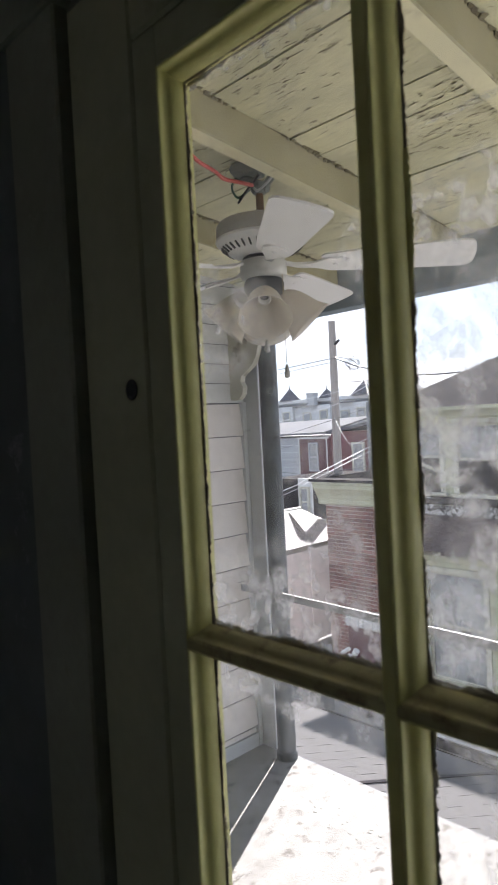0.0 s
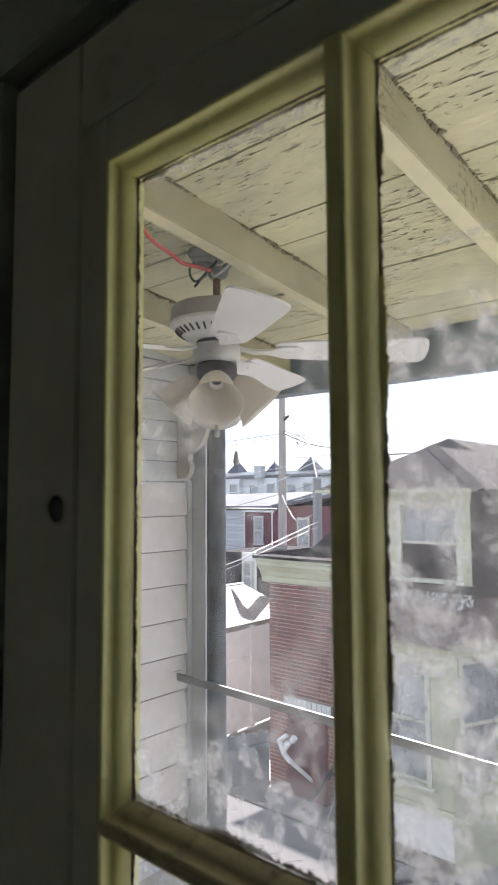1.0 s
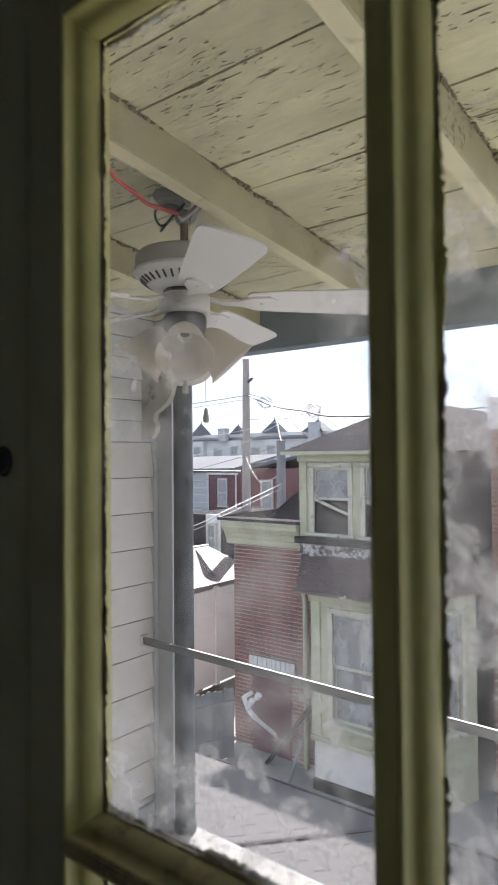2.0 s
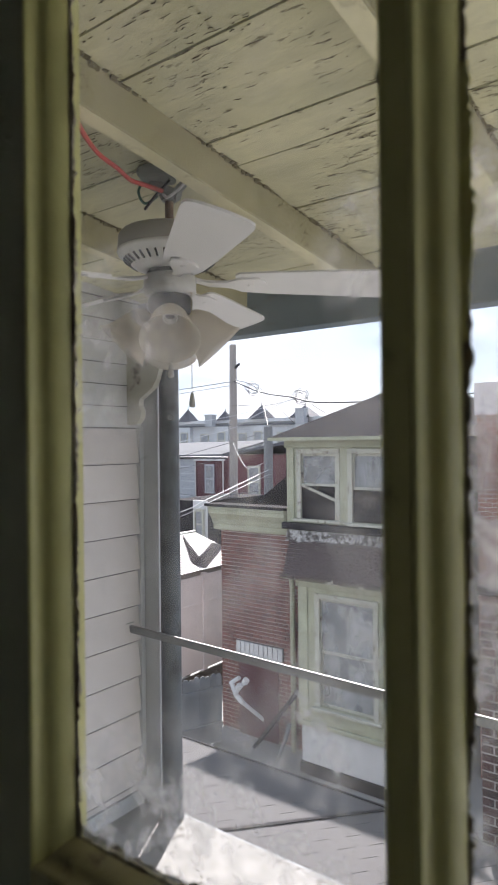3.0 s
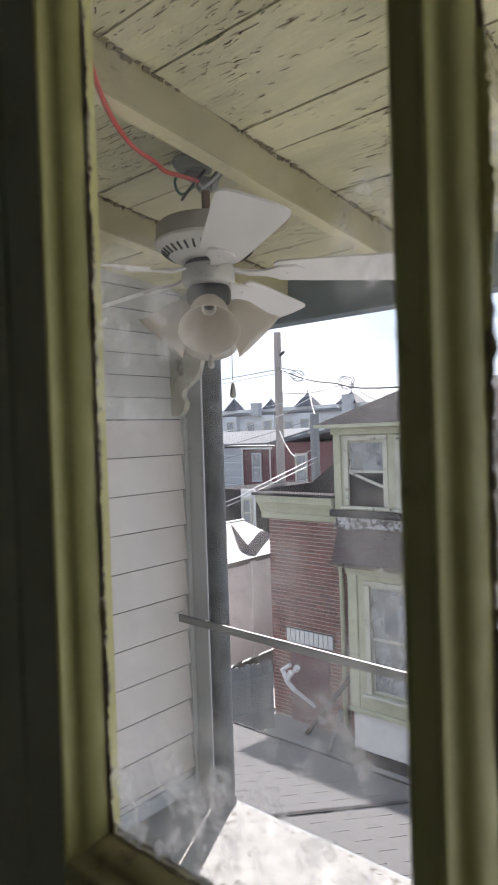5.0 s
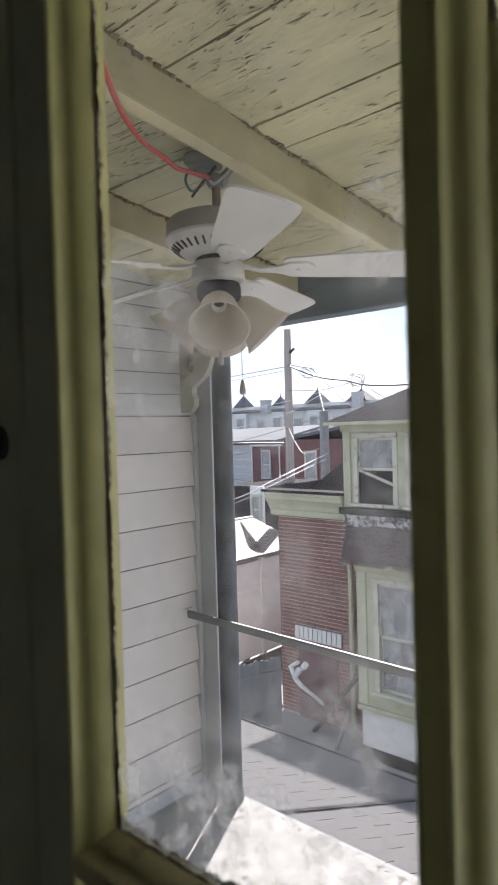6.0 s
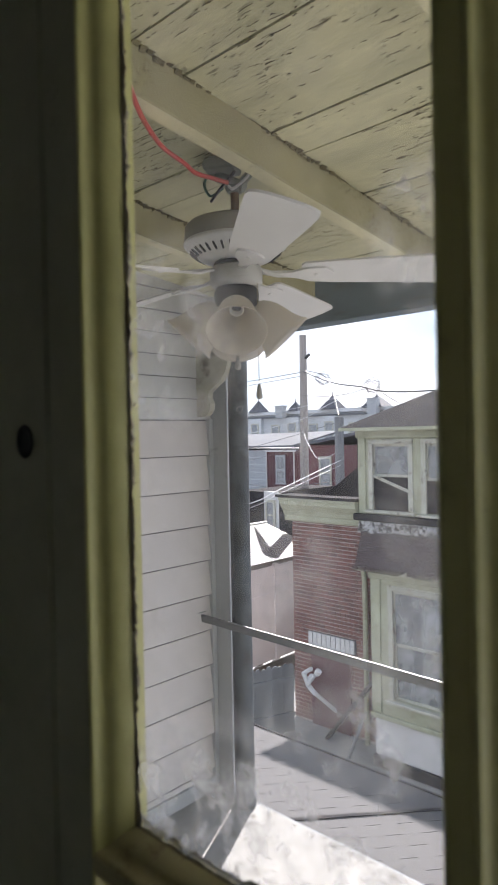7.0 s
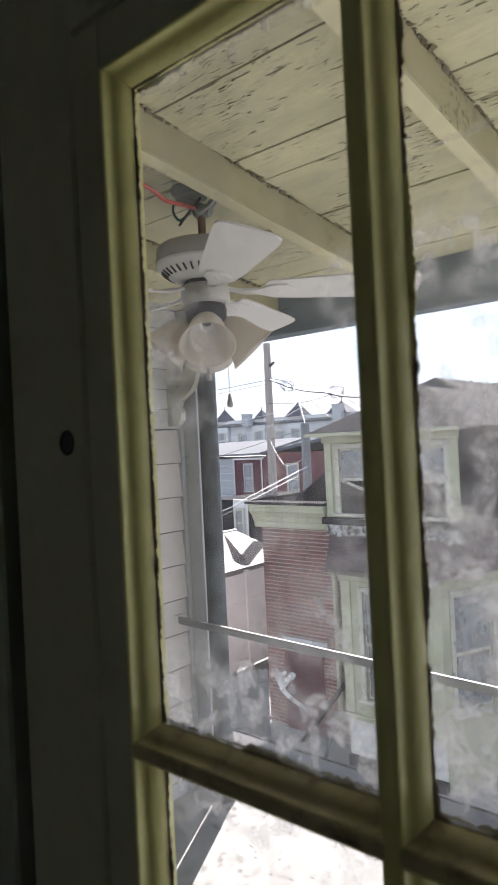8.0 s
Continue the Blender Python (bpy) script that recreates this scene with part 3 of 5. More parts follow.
for x0, x1 in COLS:
    for z0, z1 in ROWS_Z:
        part("moulding", prism(OGEE, z0 - IN, z1 + IN, lambda u, v, w, x0=x0: (x0 - IN + u, v, w)), M_DOOR, door, smooth=True)
        part("moulding", prism(OGEE, z0 - IN, z1 + IN, lambda u, v, w, x1=x1: (x1 + IN - u, v, w)), M_DOOR, door, smooth=True)
        part("moulding", prism(OGEE, x0 - IN, x1 + IN, lambda u, v, w, z1=z1: (w, v + 0.0004, z1 + IN - u)), M_DOOR, door, smooth=True)
        part("moulding", prism(OGEE, x0 - IN, x1 + IN, lambda u, v, w, z0=z0: (w, v + 0.0004, z0 - IN + u)), M_LEDGE, door, smooth=True)
part("glazing_bar", box(0.2015 + IN, 0.234 - IN, NEAR - 0.0008, FAR, 1.027 - IN, 2.092 + IN), M_DOOR, door)
for x0, x1 in COLS:
    part("glazing_bar", box(x0 - IN, x1 + IN, NEAR - 0.0004, FAR, 1.5435 + IN, 1.575 - IN), M_LEDGE, door)

for i, (x0, x1) in enumerate(COLS):
    for j, (z0, z1) in enumerate(ROWS_Z):
        pane = part("pane", box(x0 - 0.004, x1 + 0.004, 0.0, 0.003, z0 - 0.004, z1 + 0.004), M_GLASS, door, "smeared dusty glass pane")
        pane.visible_shadow = False
        k = i * 7 + j * 13
        putty = bmesh.new()
        for y, side, wid in ((-0.0003, -1, 0.0022), (0.0033, 1, 0.0040)):
            up = (0, side, 0)
            if side < 0:
                rough_strip(putty, (x0 - 0.001, y, z0), (x0 - 0.001, y, z1), (1, 0, 0), 0.0050, up, 0.0012, seed=k)
            else:
                rough_strip(putty, (x0 - 0.0092, y, z0), (x0 - 0.0092, y, z1), (1, 0, 0), 0.0085, up, 0.004, seed=k + 5)
                rough_strip(putty, (x1 + 0.001, y, z0), (x1 + 0.001, y, z1), (-1, 0, 0), 0.0056, up, 0.008, seed=k + 1)
            rough_strip(putty, (x0, y, z1 + 0.001), (x1, y, z1 + 0.001), (0, 0, -1), wid * 1.3, up, 0.0015, seed=k + 2)
            rough_strip(putty, (x0, y, z0 - 0.001), (x1, y, z0 - 0.001), (0, 0, 1), wid * 1.6, up, 0.0015, seed=k + 3)
        part("putty", putty, M_PUTTY, door, "ragged grey glazing putty")
def film_patch(outline, y):
    bm = bmesh.new()
    bm.faces.new([bm.verts.new((u, y, w)) for u, w in outline])
    return bm


def ragged(cx, cz, rx, rz, turn, seed, n=40):
    pts = []
    for i in range(n):
        t = 2 * math.pi * i / n
        r = 1 + 0.28 * noise.noise((math.cos(t) * 2 + seed, math.sin(t) * 2, seed)) + 0.12 * noise.noise((math.cos(t) * 7, math.sin(t) * 7 + seed, 0))
        u, w = rx * r * math.cos(t), rz * r * math.sin(t)
        pts.append((cx + u * math.cos(turn) - w * math.sin(turn), cz + u * math.sin(turn) + w * math.cos(turn)))
    return pts


for c in ((0.318, 1.965, 0.070, 0.0028, 0.03, 1.0), (0.286, 1.681, 0.015, 0.008, 0.3, 2.0), (0.279, 1.655, 0.007, 0.013, -0.5, 3.0), (0.264, 1.534, 0.020, 0.005, -0.2, 4.0),
          (0.055, 2.0835, 0.050, 0.0050, 0.03, 5.0), (0.150, 2.083, 0.055, 0.0062, -0.04, 6.0), (0.108, 2.078, 0.0045, 0.011, 0.1, 7.0), (0.30, 2.082, 0.065, 0.0060, 0.02, 8.0)):
    sm = part("paint_smear", film_patch(ragged(*c), -0.0012), M_SMEAR, door, "dried white paint smear")
    sm.visible_shadow = False
part("putty_lap", rough_strip(bmesh.new(), (0.2335, -0.0004, 1.845), (0.2335, -0.0004, 1.952), (1, 0, 0), 0.0048, (0, -1, 0), 0.0022, seed=31), M_DOOR, door)
# a worn screw hole in the stile and small paint chips
part("screw_hole", lathe(((0.0, -0.0004), (0.006, -0.0004), (0.0085, 0.0006), (0.0105, 0.0)), pose(-0.079, NEAR - 0.0006, 1.807, 90, 0, 0) @ Matrix.Scale(1.05, 4), 16), M_BLACK, door,
     "dark empty screw hole")

# ---- porch ----
deck = tagged(part("porch_deck", box(-2.12, 2.6, 0.10, 2.125, -0.16, 0.0, bevel=0.006), M_FLOOR),
              "sunlit porch deck with cracked peeling white paint", "floor", kind="structure")
curl = bmesh.new()
rng = random.Random(21)
made = 0
while made < 240:
    cx, cy = rng.uniform(-2.0, 1.6), rng.uniform(0.3, 2.10)
    along = 1.80 + 0.07 * noise.noise((cx * 2.2, 0.0, 7.0))
    near = math.exp(-abs(cy - along) / 0.035) + 0.8 * math.exp(-abs(cy - 2.09) / 0.02)
    if near + 0.6 * noise.noise((cx * 3, cy * 3, 9.0)) + rng.uniform(-0.3, 0.2) < 0.32:
        continue
    r_, turn_ = rng.uniform(0.003, 0.012), rng.uniform(0, 6.28)
    rim = [curl.verts.new((cx + r_ * rng.uniform(0.6, 1.5) * math.cos(turn_ + q), cy + 0.6 * r_ * rng.uniform(0.6, 1.3) * math.sin(turn_ + q), rng.choice((0.0008, 0.0012, 0.0022)))) for q in (0, 1.3, 2.6, 3.7, 5.0)]
    curl.faces.new(rim)
    made += 1
tagged(part("paint_curls", curl, M_FLOOR, deck, "curled flakes of white paint"), kind="stuff")
setting("deck_edge", box(-2.12, 2.6, 2.126, 2.15, -0.24, -0.02), M_FASCIA, "grey painted edge board of the porch deck", "trim")

# ceiling boards run along the house; their joints stay open
ceil_bm = bmesh.new()
SEAMS = (0.11, 0.215, 0.365, 0.515, 0.668, 0.82, 0.982, 1.137, 1.273, 1.435, 1.59, 1.742, 1.895, 2.05, 2.20, 2.45)
for k, (y, y1) in enumerate(zip(SEAMS, SEAMS[1:])):
    lift = 0.002 * math.sin(k * 2.3)
    e = 0.0016 + 0.0012 * abs(math.sin(k * 1.7))
    x_cut = -2.3
    for x_next in (2.6,):
        a, b = y + e, y1 - e
        vs = []
        for dz in (0.0, 0.018):
            for xx, yy in ((x_cut + 0.001, a), (x_next - 0.001, a), (x_next - 0.001, b), (x_cut + 0.001, b)):
                vs.append((xx, yy, ceil_z(yy) + dz + lift))
        add_solid(ceil_bm, vs, [(0, 1, 2, 3), (7, 6, 5, 4), (0, 4, 5, 1), (1, 5, 6, 2), (2, 6, 7, 3), (3, 7, 4, 0)])
        x_cut = x_next
add_solid(ceil_bm, [(-2.3, 0.1, ceil_z(0.1) + 0.055), (2.6, 0.1, ceil_z(0.1) + 0.055), (2.6, 2.6, ceil_z(2.6) + 0.055), (-2.3, 2.6, ceil_z(2.6) + 0.055),
                    (-2.3, 0.1, ceil_z(0.1) + 0.10), (2.6, 0.1, ceil_z(0.1) + 0.10), (2.6, 2.6, ceil_z(2.6) + 0.10), (-2.3, 2.6, ceil_z(2.6) + 0.10)],
          [(3, 2, 1, 0), (4, 5, 6, 7), (0, 1, 5, 4), (1, 2, 6, 5), (2, 3, 7, 6), (3, 0, 4, 7)])
porch_ceiling = setting("porch_ceiling", ceil_bm, M_CEIL, "cream porch ceiling boards with flaking paint", "ceiling")
M_BARE = surface("bare_dark_wood", (0.085, 0.07, 0.04), (0.16, 0.13, 0.075), rough=0.95, big=20, small=120, relief=0.3)
chips = bmesh.new()
rng = random.Random(11)
made = 0
while made < 3200:
    cx, cy = rng.uniform(-2.0, 1.2), rng.uniform(0.15, 2.15)
    # flakes gather in patches and along the joints of the boards
    gap_y = min(abs(cy - q) for q in SEAMS)
    if noise.noise((cx * 2.3, cy * 2.6, 4.0)) + 0.30 * math.exp(-gap_y / 0.012) + rng.uniform(-0.22, 0.22) < 0.20:
        continue
    half, wide = rng.choice((0.003, 0.004, 0.006, 0.009, 0.014, 0.026)) * rng.uniform(0.6, 1.4), rng.uniform(0.0007, 0.0024)
    rim = []
    for i in range(9):
        t = 2 * math.pi * i / 9
        k = rng.uniform(0.55, 1.35)
        px_, py_ = cx + half * math.cos(t) * k, cy + wide * math.sin(t) * k + 0.004 * noise.noise((cx * 40 + math.cos(t), cy * 40, 1.0))
        rim.append(chips.verts.new((px_, py_, ceil_z(py_) - 0.0032)))
    chips.faces.new(rim)
    made += 1
tagged(part("paint_chips", chips, M_BARE, porch_ceiling, "bare dark spots where the paint has come off"), kind="stuff")


def rafter(x):
    """A sloping beam under the ceiling boards, from the house to the front beam; x is its face nearest the door."""
    ya, yb, w, d = 0.10, 2.20, 0.052, 0.112
    bm = bmesh.new()
    n = 24
    rows = []
    for i in range(n + 1):
        yy = ya + (yb - ya) * i / n
        j = 0.0025 * noise.noise((x * 9, yy * 6, 0.3))
        rows.append([bm.verts.new(c) for c in ((x - w, yy, ceil_z(yy) - 0.001), (x - w, yy, ceil_z(yy) - d + j), (x - 0.004, yy, ceil_z(yy) - d + j),
                                               (x + j, yy, ceil_z(yy) - d + 0.004), (x + j, yy, ceil_z(yy) - 0.001))])
    for a, b in zip(rows, rows[1:]):
        for q in range(4):
            bm.faces.new((a[q], b[q], b[q + 1], a[q + 1]))
    bm.faces.new(rows[0])
    bm.faces.new(rows[-1][::-1])
    bmesh.ops.recalc_face_normals(bm, faces=bm.faces)
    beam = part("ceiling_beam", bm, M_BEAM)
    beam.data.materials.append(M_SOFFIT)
    # undersides take the lightened paint, as if lit from the deck
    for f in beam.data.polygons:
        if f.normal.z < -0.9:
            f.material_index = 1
    return tagged(beam, "cream painted porch beam with cracked paint", "beam", "porch ceiling beams", "structure")


M_PEEL = surface("curled_paint_edge", (0.12, 0.10, 0.055), (0.30, 0.27, 0.15), (0.05, 0.04, 0.025), rough=0.9, big=14, small=90, worn_scale=30, relief=0.6)


def peeling_edge(x, seed):
    """Cracked paint along the joint of beam and ceiling, curling away in short flakes."""
    bm = bmesh.new()
    rng_ = random.Random(seed)
    y = 0.14
    while y < 2.16:
        step = rng_.uniform(0.006, 0.024)
        w = max(0.0, noise.noise((x * 3, y * 3.5, seed)) + 0.30)
        if w > 0.05:
            reach, drop = rng_.uniform(0.004, 0.018) * (0.4 + w), rng_.uniform(0.002, 0.012) * (0.4 + w)
            ya, yb = y, y + step * rng_.uniform(0.5, 1.0)
            vs = [bm.verts.new(c) for c in ((x, ya, ceil_z(ya) - drop * 1.3), (x, yb, ceil_z(yb) - drop), (x + reach, yb, ceil_z(yb) - 0.0022), (x + reach * 0.7, ya, ceil_z(ya) - 0.0022),
                                            (x, ya, ceil_z(ya) - 0.0005), (x, yb, ceil_z(yb) - 0.0005))]
            for f in ((0, 1, 2, 3), (4, 5, 1, 0), (3, 2, 5, 4), (0, 3, 4), (1, 5, 2)):
                bm.faces.new([vs[i] for i in f])
        y += step
    return bm


for i, bx in enumerate((-1.515, -0.855, -0.189, 0.475, 1.14, 1.80)):
    part("peeling_paint", peeling_edge(bx + 0.0015, i + 3), M_PEEL, rafter(bx), "dark flakes of cracked paint along the joint")
setting("front_beam", box(-2.3, 2.6, 2.20, 2.30, 2.315, 2.545, bevel=0.004), M_FASCIA, "slate blue front beam under the porch roof", "beam")

# side wall of siding boards
siding = thing("siding_wall", "porch side wall of white siding below old grey clapboards", "wall", kind="structure")
# backing kept dark so the laps' shadow lines show in the gaps
part("sheathing", box(-2.24, -2.132, 0.10, 2.095, -0.2, 2.78), M_SLATE, siding, "dark backing that deepens the shadow lines between boards")


def lap_board(z0, z1, lip, tilt):
    """One lapped board: its butt stands out over the board below and leaves a narrow shadow gap."""
    f = -2.120 + tilt
    prof = ((-2.1335, z0 + 0.002), (f - 0.002, z0 + 0.001), (f, z0), (f + lip * 0.2, z0 + 0.005), (f - 0.001, z0 + 0.016), (-2.127, z1), (-2.1335, z1))
    return prism(prof, 0.10, 2.092, lambda u, v, w: (u, w, v))


z = 1.714 + 0.1775 - 0.1775 * 11
# gaps widen downwards to draw the shadow line under each lap
for k in range(11):
    part("siding_board", lap_board(z, z + 0.1775 - 0.005 - 0.013 * max(0.0, 1.5 - z) / 1.5, 0.004, 0.012), M_SIDING, siding)
    z += 0.1775
z = 1.893
while z < 2.62:
    part("clapboard", lap_board(z, z + 0.1015, 0.002, 0.007), M_SIDING_OLD, siding, "narrow grey clapboard")
    z += 0.1045
part("base_board", box(-2.131, -2.108, 0.10, 2.092, -0.06, -0.062 + 0.135), M_TRIM, siding)
part("end_channel", box(-2.131, -2.1005, 2.070, 2.0965, -0.06, 1.895, bevel=0.002), M_TRIM, siding, "grey channel over the board ends")
corner = setting("corner_board", box(-2.24, -2.003, 2.098, 2.16, -0.2, 2.52, bevel=0.003), M_TRIM, "grey corner board at the end of the siding", "trim")

# round porch post
PX, PY, PR = -1.902, 2.075, 0.049
post = thing("porch_post", "weathered slate grey round porch post on the deck", "post", (PX, PY, 0))
part("shaft", lathe(((PR * 1.02, 0.045), (PR, 0.06), (PR * 1.0, 1.0), (PR * 0.97, 2.26)), None, 32), M_POST, post, smooth=True)
part("foot", lathe(((0.0, 0.0), (PR * 1.12, 0.0), (PR * 1.12, 0.035), (PR * 1.03, 0.045), (0.0, 0.046)), None, 32), M_POST, post)
part("cap", box(-0.07, 0.07, -0.07, 0.20, 2.26, 2.314, bevel=0.004), M_POST, post)
part("cable_ring", lathe(((0.010, -0.003), (0.016, -0.003), (0.018, 0.0), (0.016, 0.003), (0.010, 0.003), (0.010, -0.003)), pose(0.044, -0.036, 1.935, 70, 0, 35), 16), M_STEEL, post,
     "small steel cable ring")

# scrolled bracket between corner board and beam
SCROLL = ((0.0, 0.0), (0.052, 0.005), (0.072, 0.03), (0.078, 0.065), (0.064, 0.095), (0.070, 0.125), (0.098, 0.145), (0.135, 0.175), (0.160, 0.215),
          (0.172, 0.260), (0.178, 0.335), (0.178, 0.42), (0.0, 0.42))
bracket = tagged(part("scroll_bracket", prism(SCROLL, 0, 0.055, lambda u, v, w: (-2.117 + u * 1.3, 2.0 + w * 0.6, 1.905 + v)), M_CREAMTRIM),
                 "cream painted scroll-cut wooden bracket with chipped edges", "bracket")

# handrail: a steel bar fixed inside the post
rail = thing("handrail", "galvanised steel handrail bar across the porch front", "railing", (-2.10, 2.01, 0.0))
part("bar", solid([(x - 0.0, yy, zz - 0.022 * (x + 0.02)) for x in (-0.02, 4.68) for yy, zz in ((-0.008, 0.876), (0.008, 0.876), (0.008, 0.908), (0.005, 0.911), (-0.005, 0.911), (-0.008, 0.908))],
                  [(0, 1, 2, 3, 4, 5), (11, 10, 9, 8, 7, 6)] + [(i, (i + 1) % 6, 6 + (i + 1) % 6, 6 + i) for i in range(6)]), M_STEEL, rail)
part("end_plate", box(-0.03, -0.018, -0.028, 0.028, 0.850, 0.925, bevel=0.002), M_RUST, rail, "dark end plate")

# ---- ceiling fan ----
FX, FY = -1.02, 1.16
FZ = ceil_z(FY)
fan = thing("ceiling_fan", "white five-blade ceiling fan with four frosted lamp shades", "ceiling fan", (FX, FY, 0))
part("mount_plate", box(-0.075, 0.075, -0.018, 0.018, FZ - 0.016, FZ - 0.001, pose(0, 0, 0, 0, 0, 28), bevel=0.003), M_RUST, fan, "rusted ceiling mounting plate")
hook = bmesh.new()
add_tube(hook, (-0.065, -0.03, FZ - 0.02), (-0.03, -0.012, FZ - 0.075), 0.011, seg=10)
add_tube(hook, (0.07, 0.035, FZ - 0.03), (0.02, 0.01, FZ - 0.085), 0.012, seg=10)
add_tube(hook, (-0.05, -0.02, FZ - 0.055), (0.03, 0.01, FZ - 0.10), 0.016, seg=10)
add_lathe(hook, ((0.0, 0.02), (0.022, 0.016), (0.03, 0.0), (0.022, -0.016), (0.0, -0.02)), pose(0, 0, FZ - 0.095), 14)
add_lathe(hook, ((0.0, 0.014), (0.016, 0.01), (0.022, 0.0), (0.016, -0.01), (0.0, -0.014)), pose(-0.07, -0.035, FZ - 0.018), 12)
add_lathe(hook, ((0.0, 0.014), (0.016, 0.01), (0.022, 0.0), (0.016, -0.01), (0.0, -0.014)), pose(0.085, 0.04, FZ - 0.03), 12)
part("hanger", hook, M_RUST, fan, "dark rusted hanger bracket")
part("down_rod", tube((0, 0, 2.436), (0, 0, FZ - 0.09), 0.0125), M_ROD, fan, "brown steel rod")
part("motor_housing", lathe(((0.0, 2.438), (0.05, 2.438), (0.10, 2.434), (0.138, 2.425), (0.148, 2.413), (0.151, 2.377), (0.150, 2.372)), None, 40), M_MOTOR, fan, smooth=True)
vent = bmesh.new()
add_lathe(vent, ((0.150, 2.372), (0.153, 2.366), (0.150, 2.36), (0.105, 2.326), (0.078, 2.315), (0.0, 2.315)), None, 40)
part("vented_base", vent, M_FANWHITE, fan, "white vented lower housing", smooth=True)
slot = mesh_of("vent_slot", box(0.110, 0.137, -0.0027, 0.0027, -0.004, 0.004, bevel=0.0012), M_BLACK)
for i in range(34):
    s = new("vent_slot", slot)
    s.parent = fan
    s.matrix_local = pose(0, 0, 0, 0, 0, 360 / 34 * i) @ pose(0, 0, 0) @ Matrix.Translation((0, 0, 2.337)) @ Matrix.Translation((0.12, 0, 0)) @ pose(0, 0, 0, 0, -38.0, 0) @ Matrix.Translation((-0.12, 0, -0.0005))
part("flywheel", lathe(((0.0, 2.315), (0.062, 2.315), (0.066, 2.311), (0.066, 2.302), (0.0, 2.302)), None, 32), M_BLACK, fan)
part("switch_housing", lathe(((0.0, 2.302), (0.072, 2.301), (0.077, 2.296), (0.077, 2.256), (0.073, 2.247), (0.060, 2.242), (0.0, 2.242)), None, 36), M_HUB, fan, smooth=True)
part("light_fitter", lathe(((0.0, 2.242), (0.058, 2.242), (0.066, 2.228), (0.064, 2.187), (0.045, 2.162), (0.020, 2.15), (0.0, 2.148)), None, 32), M_BLACK, fan, smooth=True)


def blade_mesh():
    """A blade along +x, widening to a broad end with rounded corners."""
    r0, r1, th = 0.195, 0.665, 0.006
    side = [(r0, 0.040), (r0 + 0.012, 0.052), (0.30, 0.062), (0.45, 0.070), (0.57, 0.077), (0.630, 0.079), (0.650, 0.074), (0.660, 0.060), (r1, 0.040), (r1 + 0.003, 0.0)]
    out = [(u, -v) for u, v in side] + [(u, v) for u, v in side[-2::-1]]
    return prism(out, -th / 2, th / 2, lambda u, v, w: (u, v, w))


def iron_mesh():
    bm = bmesh.new()
    out = [(0.055, -0.013), (0.12, -0.011), (0.17, -0.016), (0.21, -0.034), (0.262, -0.036), (0.282, -0.018), (0.285, 0.0), (0.282, 0.018), (0.262, 0.036), (0.21, 0.034), (0.17, 0.016),
           (0.12, 0.011), (0.055, 0.013)]
    add_prism(bm, out, -0.010, -0.0035, lambda u, v, w: (u, v, w + (0.018 if u < 0.1 else 0.0)))
    add_lathe(bm, ((0.0, -0.004), (0.006, -0.003), (0.0075, 0.0)), pose(0.235, 0, -0.010), 12)
    return bm


me_blade, me_iron = mesh_of("blade", blade_mesh(), M_FANWHITE), mesh_of("blade_iron", iron_mesh(), M_FANWHITE)
for i in range(5):
    turn = pose(0, 0, 2.285, 0, 0, -37.5 + 72 * i) @ pose(0, 0, 0, 0, 1.6, 0) @ pose(0, 0, 0, -15, 0, 0)
    b = new("blade", me_blade)
    b.parent, b.matrix_local = fan, turn
    q = new("blade_iron", me_iron)
    q.parent, q.matrix_local = fan, turn
M_SOCKET = surface("white_porcelain", (0.80, 0.79, 0.77), (0.84, 0.83, 0.81), rough=0.25, big=8, small=60, relief=0.02)
BELL = ((0.026, 0.0), (0.030, -0.004), (0.040, -0.016), (0.051, -0.036), (0.058, -0.062), (0.065, -0.092), (0.076, -0.118), (0.085, -0.129),
        (0.083, -0.1285), (0.0735, -0.117), (0.0625, -0.091), (0.0555, -0.062), (0.0485, -0.037), (0.0375, -0.018), (0.026, -0.004))
for a in (-47, 43, 133, 223):
    m = pose(0, 0, 2.187, 0, 0, a) @ pose(0.056, 0, 0, 0, -43, 0)
    part("lamp_arm", tube((0.03 * math.cos(radians(a)), 0.03 * math.sin(radians(a)), 2.197), m @ Vector((0, 0, 0.004)), 0.014, 0.024, 14), M_BLACK, fan)
    shade = part("shade", lathe(BELL, m, 32), M_SHADE, fan, "frosted cream bell glass shade", smooth=True)
    part("bulb_socket", lathe(((0.0, 0.004), (0.021, 0.002), (0.0215, -0.034), (0.0195, -0.036), (0.0165, -0.034), (0.016, -0.014), (0.0, -0.013)), m, 20), M_SOCKET, shade, "white lamp socket without a bulb", smooth=True)
    # black disc stands for the shade inside the socket
    part("contact", lathe(((0.0, -0.018), (0.0155, -0.018), (0.0155, -0.0145), (0.0, -0.0145)), m, 14), M_BLACK, shade)
for dx, dy, z0, z1 in ((0.072, 0.012, 2.244, 1.955), (0.0, 0.0, 2.150, 2.045)):
    chain = bmesh.new()
    n = int((z0 - z1) / 0.0075)
    for i in range(n):
        bmesh.ops.create_icosphere(chain, subdivisions=1, radius=0.0026, matrix=Matrix.Translation((dx, dy, z0 - i * 0.0075)))
    ch = part("pull_chain", chain, M_BRASS, fan, "beaded metal pull chain")
    part("pull", lathe(((0.0, 0.003), (0.004, 0.0), (0.0065, -0.012), (0.0095, -0.030), (0.0085, -0.040), (0.0, -0.043)), pose(dx, dy, z1), 14), M_MOTOR, ch, smooth=True)

